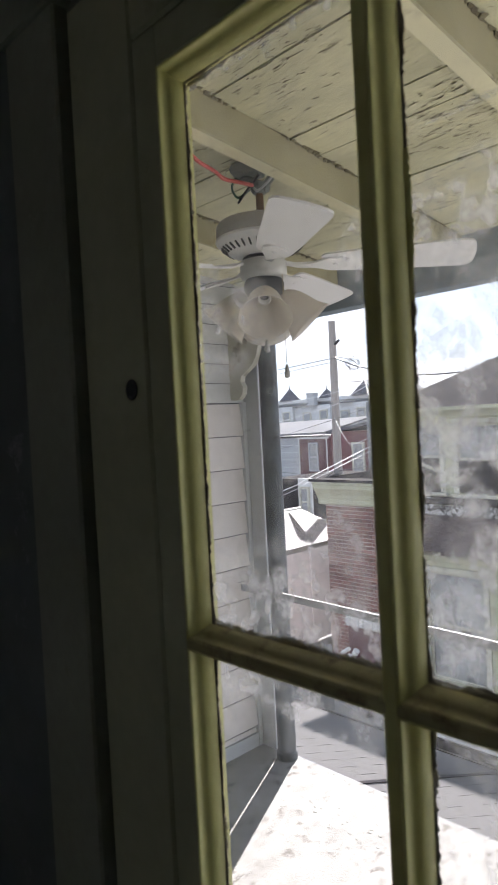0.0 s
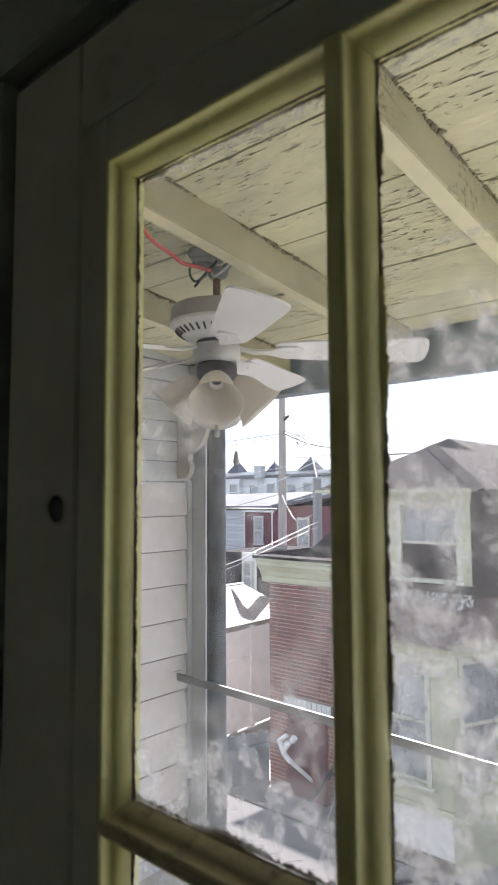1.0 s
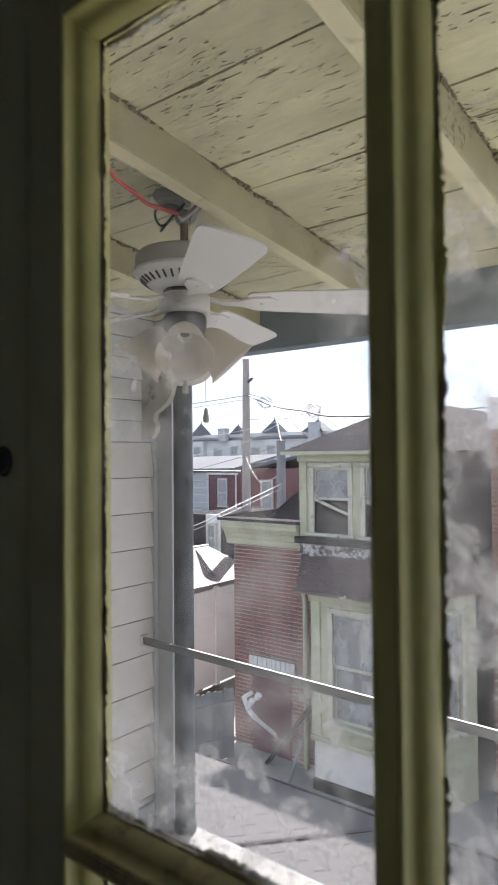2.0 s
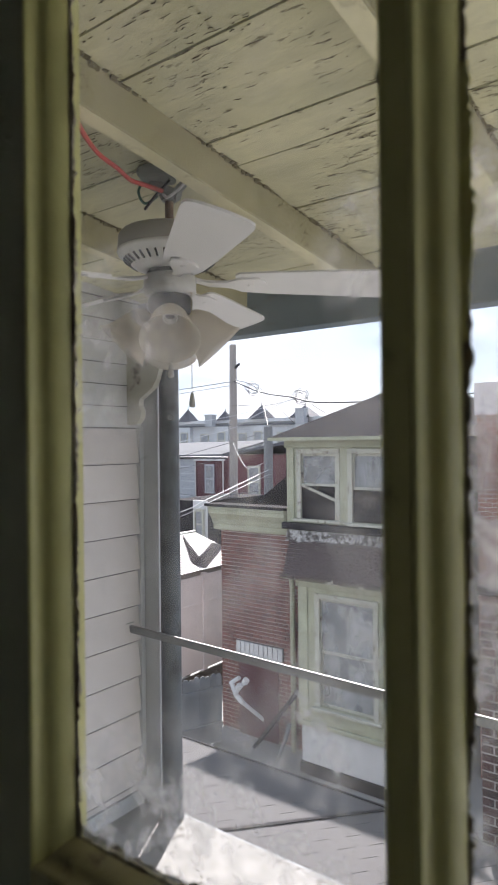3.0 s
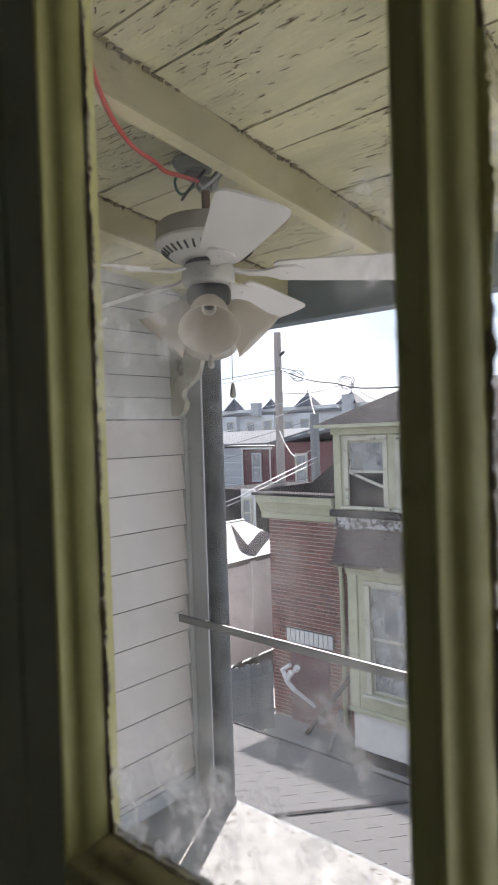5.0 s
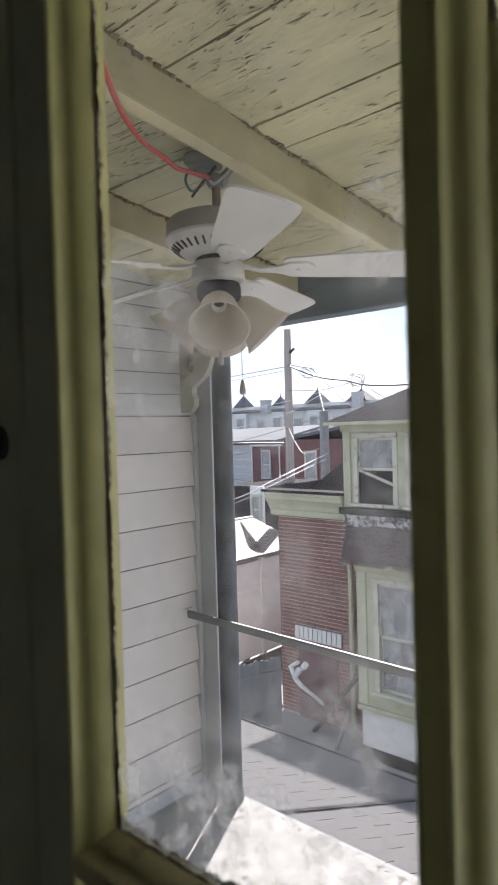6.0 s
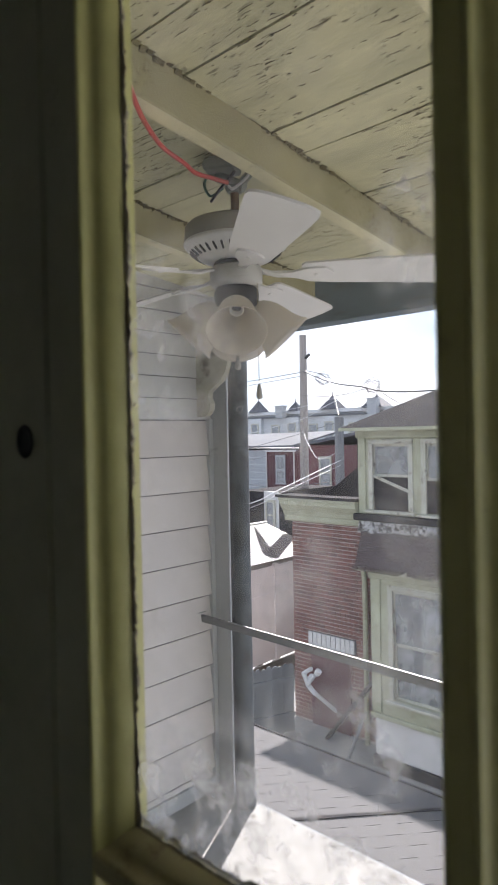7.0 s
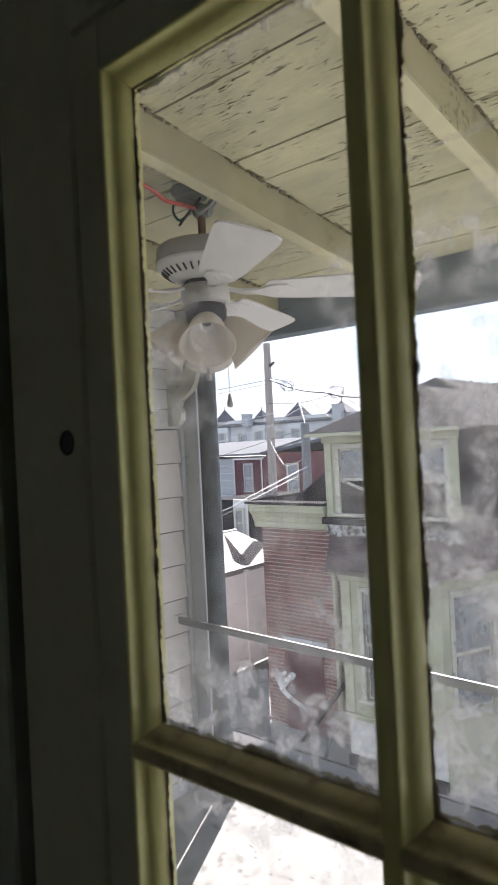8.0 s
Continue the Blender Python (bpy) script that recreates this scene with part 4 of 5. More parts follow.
M_WIREGREEN = surface("green_wire_sheath", (0.05, 0.16, 0.11), (0.08, 0.21, 0.15), rough=0.5, relief=0.05)
for mat_, pts in ((M_WIREGREEN, [(-0.05, -0.03, FZ - 0.03), (-0.075, -0.05, FZ - 0.075), (-0.05, -0.05, FZ - 0.12), (-0.015, -0.03, FZ - 0.10)]),
                  (M_BLACK, [(0.02, -0.02, FZ - 0.06), (-0.01, -0.05, FZ - 0.11), (-0.045, -0.055, FZ - 0.14)]),
                  (M_PVC, [(0.06, 0.0, FZ - 0.04), (0.075, -0.02, FZ - 0.085), (0.03, -0.035, FZ - 0.115), (0.005, -0.03, FZ - 0.10)])):
    cable(smooth_path(pts), 0.0042, mat_, "wire", fan)
part("junction_box", box(-0.048, 0.048, -0.042, 0.042, FZ - 0.050, FZ - 0.017, pose(-0.03, -0.02, 0, 0, 0, 28), bevel=0.006), M_RUST, fan, "open rusted junction box")

red = cable(smooth_path([(-0.60, 0.36, 2.716), (-0.61, 0.40, 2.62), (-0.647, 0.474, 2.546), (-0.707, 0.525, 2.547), (-0.795, 0.613, 2.545), (-0.883, 0.717, 2.541), (-0.948, 0.827, 2.532),
                         (-0.97, 0.92, 2.524), (-0.982, 0.97, 2.516), (-0.995, 1.04, 2.526), (-1.01, 1.12, 2.538)]),
            0.0062, M_RED, "electric_cable")
tagged(red, "loose red electric cable running to the ceiling fan", "cable")


# ---- neighbouring house ----
house = thing("neighbour_house", "old brick house with pale green wooden bay and dark hip roof", "house", (-5.8, 9.6, GROUND))
house_m = Matrix.Translation((-5.8, 9.6, GROUND))


def hpart(name, bm, mat, label="", parent=None):
    """A part of the neighbouring house, given in world places."""
    bm.transform(house_m.inverted())
    return part(name, bm, mat, parent or house, label)


BX0, BX1, BY, BZ1 = -7.73, -5.75, 9.6, 0.20
brick_wall = hpart("brick_wall", box(BX0 + 0.006, BX1 - 0.006, BY + 0.008, 13.5, GROUND, BZ1), M_MORTAR, "red brick wall with pale mortar")

# cornice with its crown profile, returning round the corner
CROWN = ((0.0, 0.0), (0.03, 0.0), (0.045, 0.03), (0.045, 0.11), (0.07, 0.13), (0.10, 0.21), (0.16, 0.29), (0.20, 0.33), (0.20, 0.40), (0.225, 0.41), (0.225, 0.455), (0.0, 0.47))
hpart("cornice", prism(CROWN, -7.73 - 0.15, -6.14, lambda u, v, w: (w, BY - u, 0.155 + v)), M_GREEN, "pale green painted cornice with flaking paint")
hpart("flat_roof", solid([(-7.95, 9.36, 0.615), (-6.12, 9.36, 0.615), (-6.12, 9.86, 0.60), (-7.95, 9.86, 0.60), (-7.95, 9.36, 0.665), (-6.12, 9.36, 0.665), (-6.12, 9.86, 0.65), (-7.95, 9.86, 0.65)],
                         [(3, 2, 1, 0), (4, 5, 6, 7), (0, 1, 5, 4), (1, 2, 6, 5), (2, 3, 7, 6), (3, 0, 4, 7)]), M_SHINGLE, "dark felt roof edge")
hpart("rear_roof", solid([(-8.45, 11.2, 0.264), (-6.1, 11.2, 1.95), (-6.1, 12.6, 1.95), (-8.45, 12.6, 0.264), (-6.1, 11.2, 0.25), (-6.1, 12.6, 0.25)],
                         [(0, 1, 2, 3), (0, 4, 1), (3, 2, 5), (0, 3, 5, 4), (1, 4, 5, 2)]), M_SHINGLE)

# upper storey with two sash windows
UX0, UX1, UY = -6.10, -3.68, 9.5
hpart("upper_wall", box(UX0 + 0.02, UX1, UY + 0.06, 14.0, 0.1, 1.86), M_SHINGLE, "dark shingled side wall")


def sash_window(x0, x1, z0, z1, y, mid, label, curtain=True, broken=False, trim=None, m=None):
    """A double-hung window set in a hole: casing, two sashes, panes, sill; curtains and the dark sheet behind are
    separate.
    """
    trim = trim or M_CREAMTRIM
    tm = m or Matrix()

    def q(name, bm, mat, parent, lab=""):
        bm.transform(tm)
        return hpart(name, bm, mat, lab, parent)

    frame_bm = bmesh.new()
    c = 0.055
    for b in ((x0 - c, x0 + 0.03, z0, z1), (x1 - 0.03, x1 + c, z0, z1), (x0 - c, x1 + c, z1 - 0.03, z1 + c)):
        add_box(frame_bm, b[0], b[1], y - 0.035, y + 0.02, b[2], b[3], bevel=0.006)
    w = q("window", frame_bm, trim, None, label)
    q("sill", box(x0 - 0.10, x1 + 0.10, y - 0.09, y + 0.02, z0 - 0.05, z0 - 0.001, bevel=0.008), trim, w)
    for a, b, yy in ((mid, z1 - 0.031, y + 0.025), (z0 + 0.001, mid + 0.03, y + 0.065)):
        sash_bm = bmesh.new()
        for s in ((x0 + 0.002, x0 + 0.05, a, b), (x1 - 0.05, x1 - 0.002, a, b), (x0 + 0.05, x1 - 0.05, b - 0.04, b), (x0 + 0.05, x1 - 0.05, a, a + 0.045)):
            add_box(sash_bm, s[0], s[1], yy, yy + 0.035, s[2], s[3])
        q("sash", sash_bm, trim, w)
        q("pane", box(x0 + 0.05, x1 - 0.05, yy + 0.012, yy + 0.018, a + 0.045, b - 0.04), M_HOUSEGLASS, w)
    if broken:
        q("fallen_rail", box(0, (x1 - x0) * 0.98, y - 0.02, y + 0.015, -0.022, 0.022, pose(x0 + 0.02, 0, mid + 0.02, 0, 20, 0)), trim, w, "broken slanting sash rail")
    return w


W1, W2 = (-5.86, -5.12), (-4.86, -3.86)
up_bm = bmesh.new()
add_box(up_bm, UX0, UX1, UY, UY + 0.06, 1.66, 1.86)
add_box(up_bm, UX0, UX1, UY, UY + 0.06, 0.12, 0.48)
for a, b in ((UX0, W1[0]), (W1[1], W2[0]), (W2[1], UX1)):
    add_box(up_bm, a, b, UY, UY + 0.06, 0.48, 1.66)
hpart("upper_front", up_bm, M_GREEN, "pale green painted boards with bare patches")
hpart("corner_pilaster", box(UX0 - 0.02, UX0 + 0.13, UY - 0.03, UY - 0.001, 0.30, 1.80, bevel=0.01), M_GREEN)
hpart("corner_pilaster", box(UX1 - 0.13, UX1 + 0.02, UY - 0.03, UY - 0.001, 0.30, 1.80, bevel=0.01), M_GREEN)
hpart("frieze", box(UX0 - 0.05, UX1 + 0.05, UY - 0.06, UY - 0.001, 1.725, 1.86, bevel=0.01), M_GREEN)
sash_window(W1[0], W1[1], 0.49, 1.65, UY + 0.01, 1.06, "grimy sash window with a broken slanting rail", broken=True)
sash_window(W2[0], W2[1], 0.47, 1.65, UY + 0.01, 1.02, "sash window with a pale curtain and dark lower pane")
for x0, x1, z0, z1 in ((-4.62, -4.50, 1.10, 1.50), (-4.44, -4.30, 1.08, 1.52)):
    hpart("curtain", box(x0, x1, UY + 0.057, UY + 0.0595, z0, z1), M_CURTAIN, "strip of pale curtain")
hpart("sill_band", box(UX0 - 0.08, UX1 + 0.08, UY - 0.12, UY - 0.001, 0.30, 0.415, bevel=0.012), M_SHINGLE, "dark weathered sill band")

# torn flashing over the bay roof
flash = bmesh.new()
n = 60
rows = []
for i in range(n + 1):
    xx = -6.05 + (UX1 + 0.1 + 6.05) * i / n
    t = noise.noise((xx * 6, 1.7, 0.0)) * 0.05 + noise.noise((xx * 19, 4.7, 0.0)) * 0.03
    rows.append([flash.verts.new(c) for c in ((xx, UY - 0.13 + t * 0.3, 0.298), (xx, UY - 0.16 + t * 0.4, 0.22 + t), (xx, UY - 0.21 + t, 0.10 + t), (xx, UY - 0.05, 0.10))])
for a, b in zip(rows, rows[1:]):
    for k in range(3):
        flash.faces.new((a[k], b[k], b[k + 1], a[k + 1]))
hpart("torn_flashing", flash, M_STUCCO, "torn white flashing with dark gaps")

# hip roofs
E0, E1, EY, EZ = UX0 - 0.25, UX1 + 0.26, UY - 0.26, 1.90
hpart("hip_roof", solid([(E0, EY, EZ), (E1, EY, EZ), (E1, 16.0, EZ), (E0, 16.0, EZ), (-4.95, 10.9, 2.70), (-4.95, 16.0, 2.70)],
                        [(0, 1, 4), (1, 2, 5, 4), (2, 3, 5), (3, 0, 4, 5), (3, 2, 1, 0)]), M_SHINGLE, "dark grey shingled hip roof")
hpart("eave_board", box(E0, E1, EY - 0.02, EY - 0.001, EZ - 0.05, EZ + 0.006), M_GREEN, "pale painted eave board")
for i in range(20):
    t = i / 19
    c = Vector((E1, EY, EZ)).lerp(Vector((-4.95, 10.9, 2.70)), t * 0.97)
    hpart("hip_shingle", box(-0.10, 0.10, -0.075, 0.075, 0.004, 0.016, Matrix.Translation(c) @ pose(0, 0, 0, 18, -22, 40)), M_SHINGLE)
hpart("main_roof", solid([(-8.6, 12.6, 1.9), (-3.3, 12.6, 1.9), (-3.3, 26, 1.9), (-8.6, 26, 1.9), (-5.98, 14.0, 3.10), (-5.98, 24, 3.10)],
                         [(0, 1, 4), (1, 2, 5, 4), (2, 3, 5), (3, 0, 4, 5), (3, 2, 1, 0)]), M_SHINGLE, "dark shingled main roof")
hpart("main_wall", box(-8.4, -3.5, 12.9, 25.7, GROUND, 1.89), M_SHINGLE, "dark shingled rear wall")

# lower bay: front with one window, canted side with another
FX0, FX1, FYB = -5.57, -3.83, 9.0
BAY_T = -0.40
WB = (-5.22, -4.20, -2.50, -0.70)
bay_bm = bmesh.new()
add_box(bay_bm, FX0, FX1, FYB, FYB + 0.08, WB[3], BAY_T)
add_box(bay_bm, FX0, FX1, FYB, FYB + 0.08, -2.82, WB[2])
add_box(bay_bm, FX0, WB[0], FYB, FYB + 0.08, WB[2], WB[3])
add_box(bay_bm, WB[1], FX1, FYB, FYB + 0.08, WB[2], WB[3])
hpart("bay_front", bay_bm, M_GREEN, "pale green bay front with flaking paint")
hpart("bay_side", box(FX0, FX0 + 0.08, FYB + 0.081, BY + 0.0, GROUND, BAY_T), M_GREEN)
hpart("bay_panel", box(FX0 + 0.02, FX1 - 0.02, FYB + 0.01, FYB + 0.08, -3.46, -2.80), M_PANEL, "dirty white panel under the bay window")
hpart("bay_plinth", box(FX0, FX1, FYB - 0.03, FYB + 0.08, GROUND, -3.462), M_SHINGLE)
hpart("bay_ledge", box(FX0 - 0.03, FX1 + 0.03, FYB - 0.06, FYB - 0.001, -2.84, -2.76, bevel=0.01), M_GREEN)
sash_window(WB[0], WB[1], WB[2], WB[3], FYB + 0.01, -1.62, "tall sash window with pale net curtains")
# flat dark sheet in place of the bay's shaded interior
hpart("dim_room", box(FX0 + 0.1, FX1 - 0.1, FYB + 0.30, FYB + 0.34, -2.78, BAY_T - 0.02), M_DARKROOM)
for x0, x1, z0, z1 in ((-4.75, -4.28, -1.55, -1.0), (-5.12, -4.98, -1.58, -1.15), (-4.95, -4.88, -2.40, -1.72), (-4.72, -4.30, -2.36, -1.75)):
    hpart("curtain", box(x0, x1, FYB + 0.095, FYB + 0.098, z0, z1), M_CURTAIN, "pale net curtain")
side_m = Matrix.Translation((FX1, FYB, 0)) @ pose(0, 0, 0, 0, 0, 66)
side_bm = bmesh.new()
SW = (0.20, 1.05)
for b in ((0, 1.35, WB[3] + 0.05, BAY_T), (0, 1.35, GROUND, WB[2]), (0, SW[0], WB[2], WB[3] + 0.05), (SW[1], 1.35, WB[2], WB[3] + 0.05)):
    add_box(side_bm, b[0], b[1], 0.001, 0.08, b[2], b[3], side_m)
hpart("bay_cant", side_bm, M_GREEN, "pale green canted bay side")
sash_window(SW[0], SW[1], WB[2], WB[3] + 0.05, 0.01, -1.62, "sash window in the canted bay side", m=side_m)
hpart("corner_pilaster", box(FX0 - 0.02, FX0 + 0.16, FYB - 0.03, FYB - 0.001, -2.75, BAY_T, bevel=0.01), M_GREEN)
hpart("corner_pilaster", box(FX1 - 0.18, FX1 + 0.01, FYB - 0.03, FYB - 0.001, -2.75, BAY_T, bevel=0.01), M_GREEN)
RB = side_m @ Vector((1.35, 0, 0))
hpart("bay_roof", solid([(-5.76, 8.78, -0.36), (FX1 + 0.12, 8.78, -0.36), (RB.x + 0.22, RB.y + 0.2, -0.36), (-6.02, 9.58, -0.36),
                         (-5.99, 9.38, 0.20), (FX1 - 0.0, 9.38, 0.20), (RB.x - 0.1, RB.y + 0.1, 0.20)],
                        [(0, 1, 5, 4), (1, 2, 6, 5), (0, 4, 3), (3, 2, 1, 0), (4, 5, 6, 2, 3)]), M_BAYROOF, "worn brown shingle skirt roof over the bay")
hpart("bay_gutter", solid([(-5.78, 8.74, -0.42), (FX1 + 0.14, 8.74, -0.42), (FX1 + 0.14, 8.779, -0.42), (-5.78, 8.779, -0.42), (-5.78, 8.74, -0.35), (FX1 + 0.14, 8.74, -0.35),
                           (FX1 + 0.14, 8.779, -0.35), (-5.78, 8.779, -0.35)],
                          [(3, 2, 1, 0), (4, 5, 6, 7), (0, 1, 5, 4), (1, 2, 6, 5), (2, 3, 7, 6), (3, 0, 4, 7)]), M_ROTTEN, "rotten dark eave moulding")
rng = random.Random(5)
x = -5.77
while x < FX1 + 0.05:
    w_ = rng.uniform(0.05, 0.13)
    hpart("torn_shingle", box(x, x + w_, 8.722, 8.736, -0.35 - rng.uniform(0.015, 0.05), -0.345 + rng.uniform(0, 0.012), pose(0, 0, 0)), M_BAYROOF)
    x += w_ + rng.uniform(0.0, 0.05)
hpart("bay_frieze", box(FX0 - 0.05, FX1 + 0.02, FYB - 0.05, FYB - 0.001, -0.56, BAY_T, bevel=0.01), M_GREEN)

# things on the brick wall
pipe = bmesh.new()
for a, b in zip([(-6.10, 9.50, -0.40), (-6.06, 9.50, -0.60), (-6.04, 9.50, -0.75), (-6.04, 9.50, -2.2), (-6.04, 9.50, GROUND)], [(-6.06, 9.50, -0.60), (-6.04, 9.50, -0.75), (-6.04, 9.50, -2.2), (-6.04, 9.50, GROUND)]):
    add_tube(pipe, a, b, 0.045, seg=10)
hpart("downpipe", pipe, M_GREEN, "pale painted downpipe")
grille = hpart("grille", box(-7.36, -6.30, BY - 0.03, BY - 0.001, -2.16, -1.90), M_GREYWOOD, "slatted white vent grille")
for i in range(10):
    x = -7.35 + 0.105 * i
    hpart("slat", box(x + 0.006, x + 0.092, BY - 0.05, BY - 0.031, -2.15, -1.91), M_PANEL, "", grille)
hpart("cellar_door", box(-7.30, -6.42, BY - 0.02, BY - 0.001, GROUND, -2.18), M_MAROON, "dark red weathered door")

# a white vent pipe and a hanging pipe in front of the wall
vp = thing("vent_pipe", "white plastic vent pipe with forked end on the brick wall", "pipe", (-6.6, 9.3, -2.6))
arm = bmesh.new()
V = lambda x, z, y=9.25: Vector((x, y, z)) - Vector((-6.6, 9.3, -2.6))
add_tube(arm, V(-6.755, -3.31, 9.62), V(-7.0, -2.90), 0.036, seg=12)
add_tube(arm, V(-6.97, -2.92), V(-7.13, -2.80), 0.046, seg=12)
add_tube(arm, V(-7.12, -2.82), V(-7.24, -2.58), 0.044, seg=12)
part("elbow_pipe", arm, M_PVC, vp)
part("fork", add_tube(tube(V(-7.24, -2.60), V(-7.05, -2.47), 0.036, seg=12), V(-7.12, -2.78, 9.2), V(-6.95, -2.56, 9.2), 0.036, seg=12), M_PVC, vp)
for x, z in ((-7.02, -2.62), (-6.87, -2.49)):
    part("end_cap", tube(V(x - 0.02, z - 0.03, 9.2), V(x + 0.025, z + 0.04, 9.2), 0.058, seg=14), M_PVC, vp)
hp = thing("hanging_pipe", "grey broken pipe leaning below the bay corner", "pipe", (-6.02, 8.9, GROUND))
part("lower_length", tube((0.0, 0.0, 0.0), (0.20, 0.0, 0.50), 0.032, seg=12), M_STEEL, hp)
part("upper_length", tube((0.20, 0.0, 0.50), (0.29, 0.0, 0.78), 0.036, seg=12), M_GREYWOOD, hp)
prop = tagged(part("leaning_board", box(-0.03, 0.03, -0.05, 0.05, 0, 1.75, pose(-6.72, 9.25, GROUND, 0, 38, 0)), M_SHINGLE), "dark board leaning by the brick wall", "board")

# brick building beyond the bay
far_brick = thing("brick_building", "dark brick building with a pale topped chimney", "house", (-1.0, 12.0, GROUND))
part("wall", box(-1.9, 2.5, -0.85, 6.0, 0, 3.35), M_FARBRICK, far_brick)
part("parapet", box(-1.95, 2.5, -0.90, -0.4, 3.351, 3.75), M_PANEL, far_brick, "pale render parapet")
part("chimney", box(-2.09, -1.30, -1.5, -0.86, 0, 5.88), M_FARBRICK, far_brick)
part("chimney_cap", box(-2.12, -1.27, -1.53, -0.83, 5.881, 6.40), M_VINYL, far_brick, "pale rendered chimney head")

# ---- yard ----
fence = thing("picket_fence", "silvered grey wooden picket fence in the yard", "fence", (-7.35, 9.10, GROUND))
run = Vector((-0.30, -0.75, 0)).normalized()
ang = math.degrees(math.atan2(run.y, run.x))
PICKET = ((-0.0565, 0.0), (0.0565, 0.0), (0.0565, 1.20), (0.035, 1.245), (0.0, 1.26), (-0.035, 1.245), (-0.0565, 1.20))
me_picket = mesh_of("picket", prism(PICKET, -0.01, 0.01, lambda u, v, w: (u, w, v)), M_GREYWOOD)
for i in range(26):
    o = new("picket", me_picket)
    o.parent = fence
    o.matrix_local = Matrix.Translation(run * (0.06 + 0.1125 * i)) @ pose(0, 0, 0.02 * math.sin(i * 2.1), 0, 0.25 * math.sin(i * 3.7), ang)
for zz in (0.3, 0.95):
    part("rail", box(0, 3.1, 0.012, 0.05, zz, zz + 0.08, pose(0, 0, 0, 0, 0, ang)), M_GREYWOOD, fence)

M_SOIL = surface("dark_soil", (0.05, 0.036, 0.028), (0.09, 0.066, 0.05), (0.03, 0.022, 0.018), rough=1.0, big=3, small=30, relief=0.8, depth=0.02, spec=0.1)
panel_fence = thing("panel_fence", "tall cream pink panel fence beside the carport", "fence", (-10.1, 8.0, GROUND))
for i in range(5):
    part("panel", box(-0.02, 0.02, i * 1.9 + 0.06, i * 1.9 + 1.84, 0.05, 1.60), M_VINYL, panel_fence)
    part("top_panel", box(-0.02, 0.02, i * 1.9 + 0.06, i * 1.9 + 1.84, 1.66, 2.30), M_VINYL, panel_fence)
    part("mid_rail", box(-0.035, 0.035, i * 1.9 + 0.06, i * 1.9 + 1.84, 1.601, 1.659), M_VINYL, panel_fence)
    part("post", box(-0.06, 0.06, i * 1.9 - 0.06, i * 1.9 + 0.06, 0, 2.36), M_VINYL, panel_fence)
setting("soil_bed", box(-10.03, -9.05, 7.9, 15.6, GROUND - 0.02, GROUND + 0.03, bevel=0.01), M_SOIL, "strip of dark bare soil along the fence", "soil")
M_POST_BROWN = surface("brown_stained_post", (0.12, 0.075, 0.065), (0.17, 0.11, 0.095), (0.07, 0.05, 0.045), rough=0.8, stretch=(4, 4, 0.5), relief=0.2)
carport = thing("carport", "carport roof of pale battens over an added dark sheet on brown posts", "carport", (-10.3, 11.0, GROUND))
RISE = (3.007 - 2.45) / 1.78
slope = Matrix.Translation((0.25, 0, 2.45)) @ pose(0, 0, 0, 0, math.degrees(math.atan(RISE)), 0)
LEN = 1.78 * math.hypot(1, RISE)
# dark sheet added below so the batten gaps look deep in shade
part("roof_boards", box(-LEN, 0.0, -2.6, 2.5, -0.035, -0.012, slope), M_SHINGLE, carport, "added dark sheet in place of the shade between battens")
me_slat = mesh_of("slat", box(-LEN - 0.02, 0.03, 0.0, 0.046, -0.012, 0.002), M_TIN)
for i in range(46):
    o = new("slat", me_slat)
    o.parent, o.matrix_local = carport, slope @ Matrix.Translation((0, -2.58 + 0.111 * i, 0))
part("ridge_cap", box(-LEN - 0.09, -LEN - 0.021, -2.62, 2.52, -0.03, 0.03, slope, bevel=0.006), M_TIN, carport)
part("cross_batten", box(-LEN * 0.62 - 0.02, -LEN * 0.62 + 0.02, -2.6, 2.5, 0.003, 0.012, slope), M_TIN, carport)
# two cast shadows, laid on the battens as thin dark strips
for u0, v0, u1, v1, w0, w1 in ((-0.97, 2.44, -0.15, 0.77, 0.17, 0.17), (-1.72, 1.83, -0.29, 0.86, 0.02, 0.16)):
    side = Vector((v0 - v1, u1 - u0)).normalized()
    outline = [(u0 - side.x * w0, v0 - side.y * w0), (u1 - side.x * w1, v1 - side.y * w1), (u1 + side.x * w1, v1 + side.y * w1), (u0 + side.x * w0, v0 + side.y * w0)]
    strip = prism(outline, 0.0125, 0.020, lambda u, v, w: slope @ Vector((u, v, w)))
    part("felt_strip", strip, M_SHINGLE, carport, "dark strip that stands for a cast shadow across the battens")
part("eave_beam", box(0.10, 0.17, -2.6, 2.5, 2.30, 2.43), M_POLE, carport)
for yy in (-2.2, 0.22, 2.3):
    part("post", box(0.09, 0.19, yy, yy + 0.10, 0, 2.30), M_POST_BROWN, carport)
    part("post", box(-1.45, -1.35, yy, yy + 0.10, 0, 2.91), M_POST_BROWN, carport)

# ---- distance: poles, row houses ----
pole = thing("utility_pole", "tall grey timber utility pole", "utility pole", (-21.85, 28, GROUND))
part("shaft", tube((0, 0, 0), (0.05, 0, 10.85), 0.26, 0.19, 14), M_POLE, pole)
part("insulator", tube((0.2, 0, 9.6), (0.55, -0.1, 9.75), 0.09, 0.07, 10), M_BLACK, pole)
pole2 = thing("utility_pole", "short dark timber pole with cut top", "utility pole", (-15.3, 22, GROUND))
part("shaft", tube((0, 0, 0), (0, 0, 6.15), 0.19, 0.185, 12), M_GREYWOOD, pole2)
pole3 = thing("utility_pole", "timber utility pole hidden behind the houses", "utility pole", (-2.0, 34, GROUND))
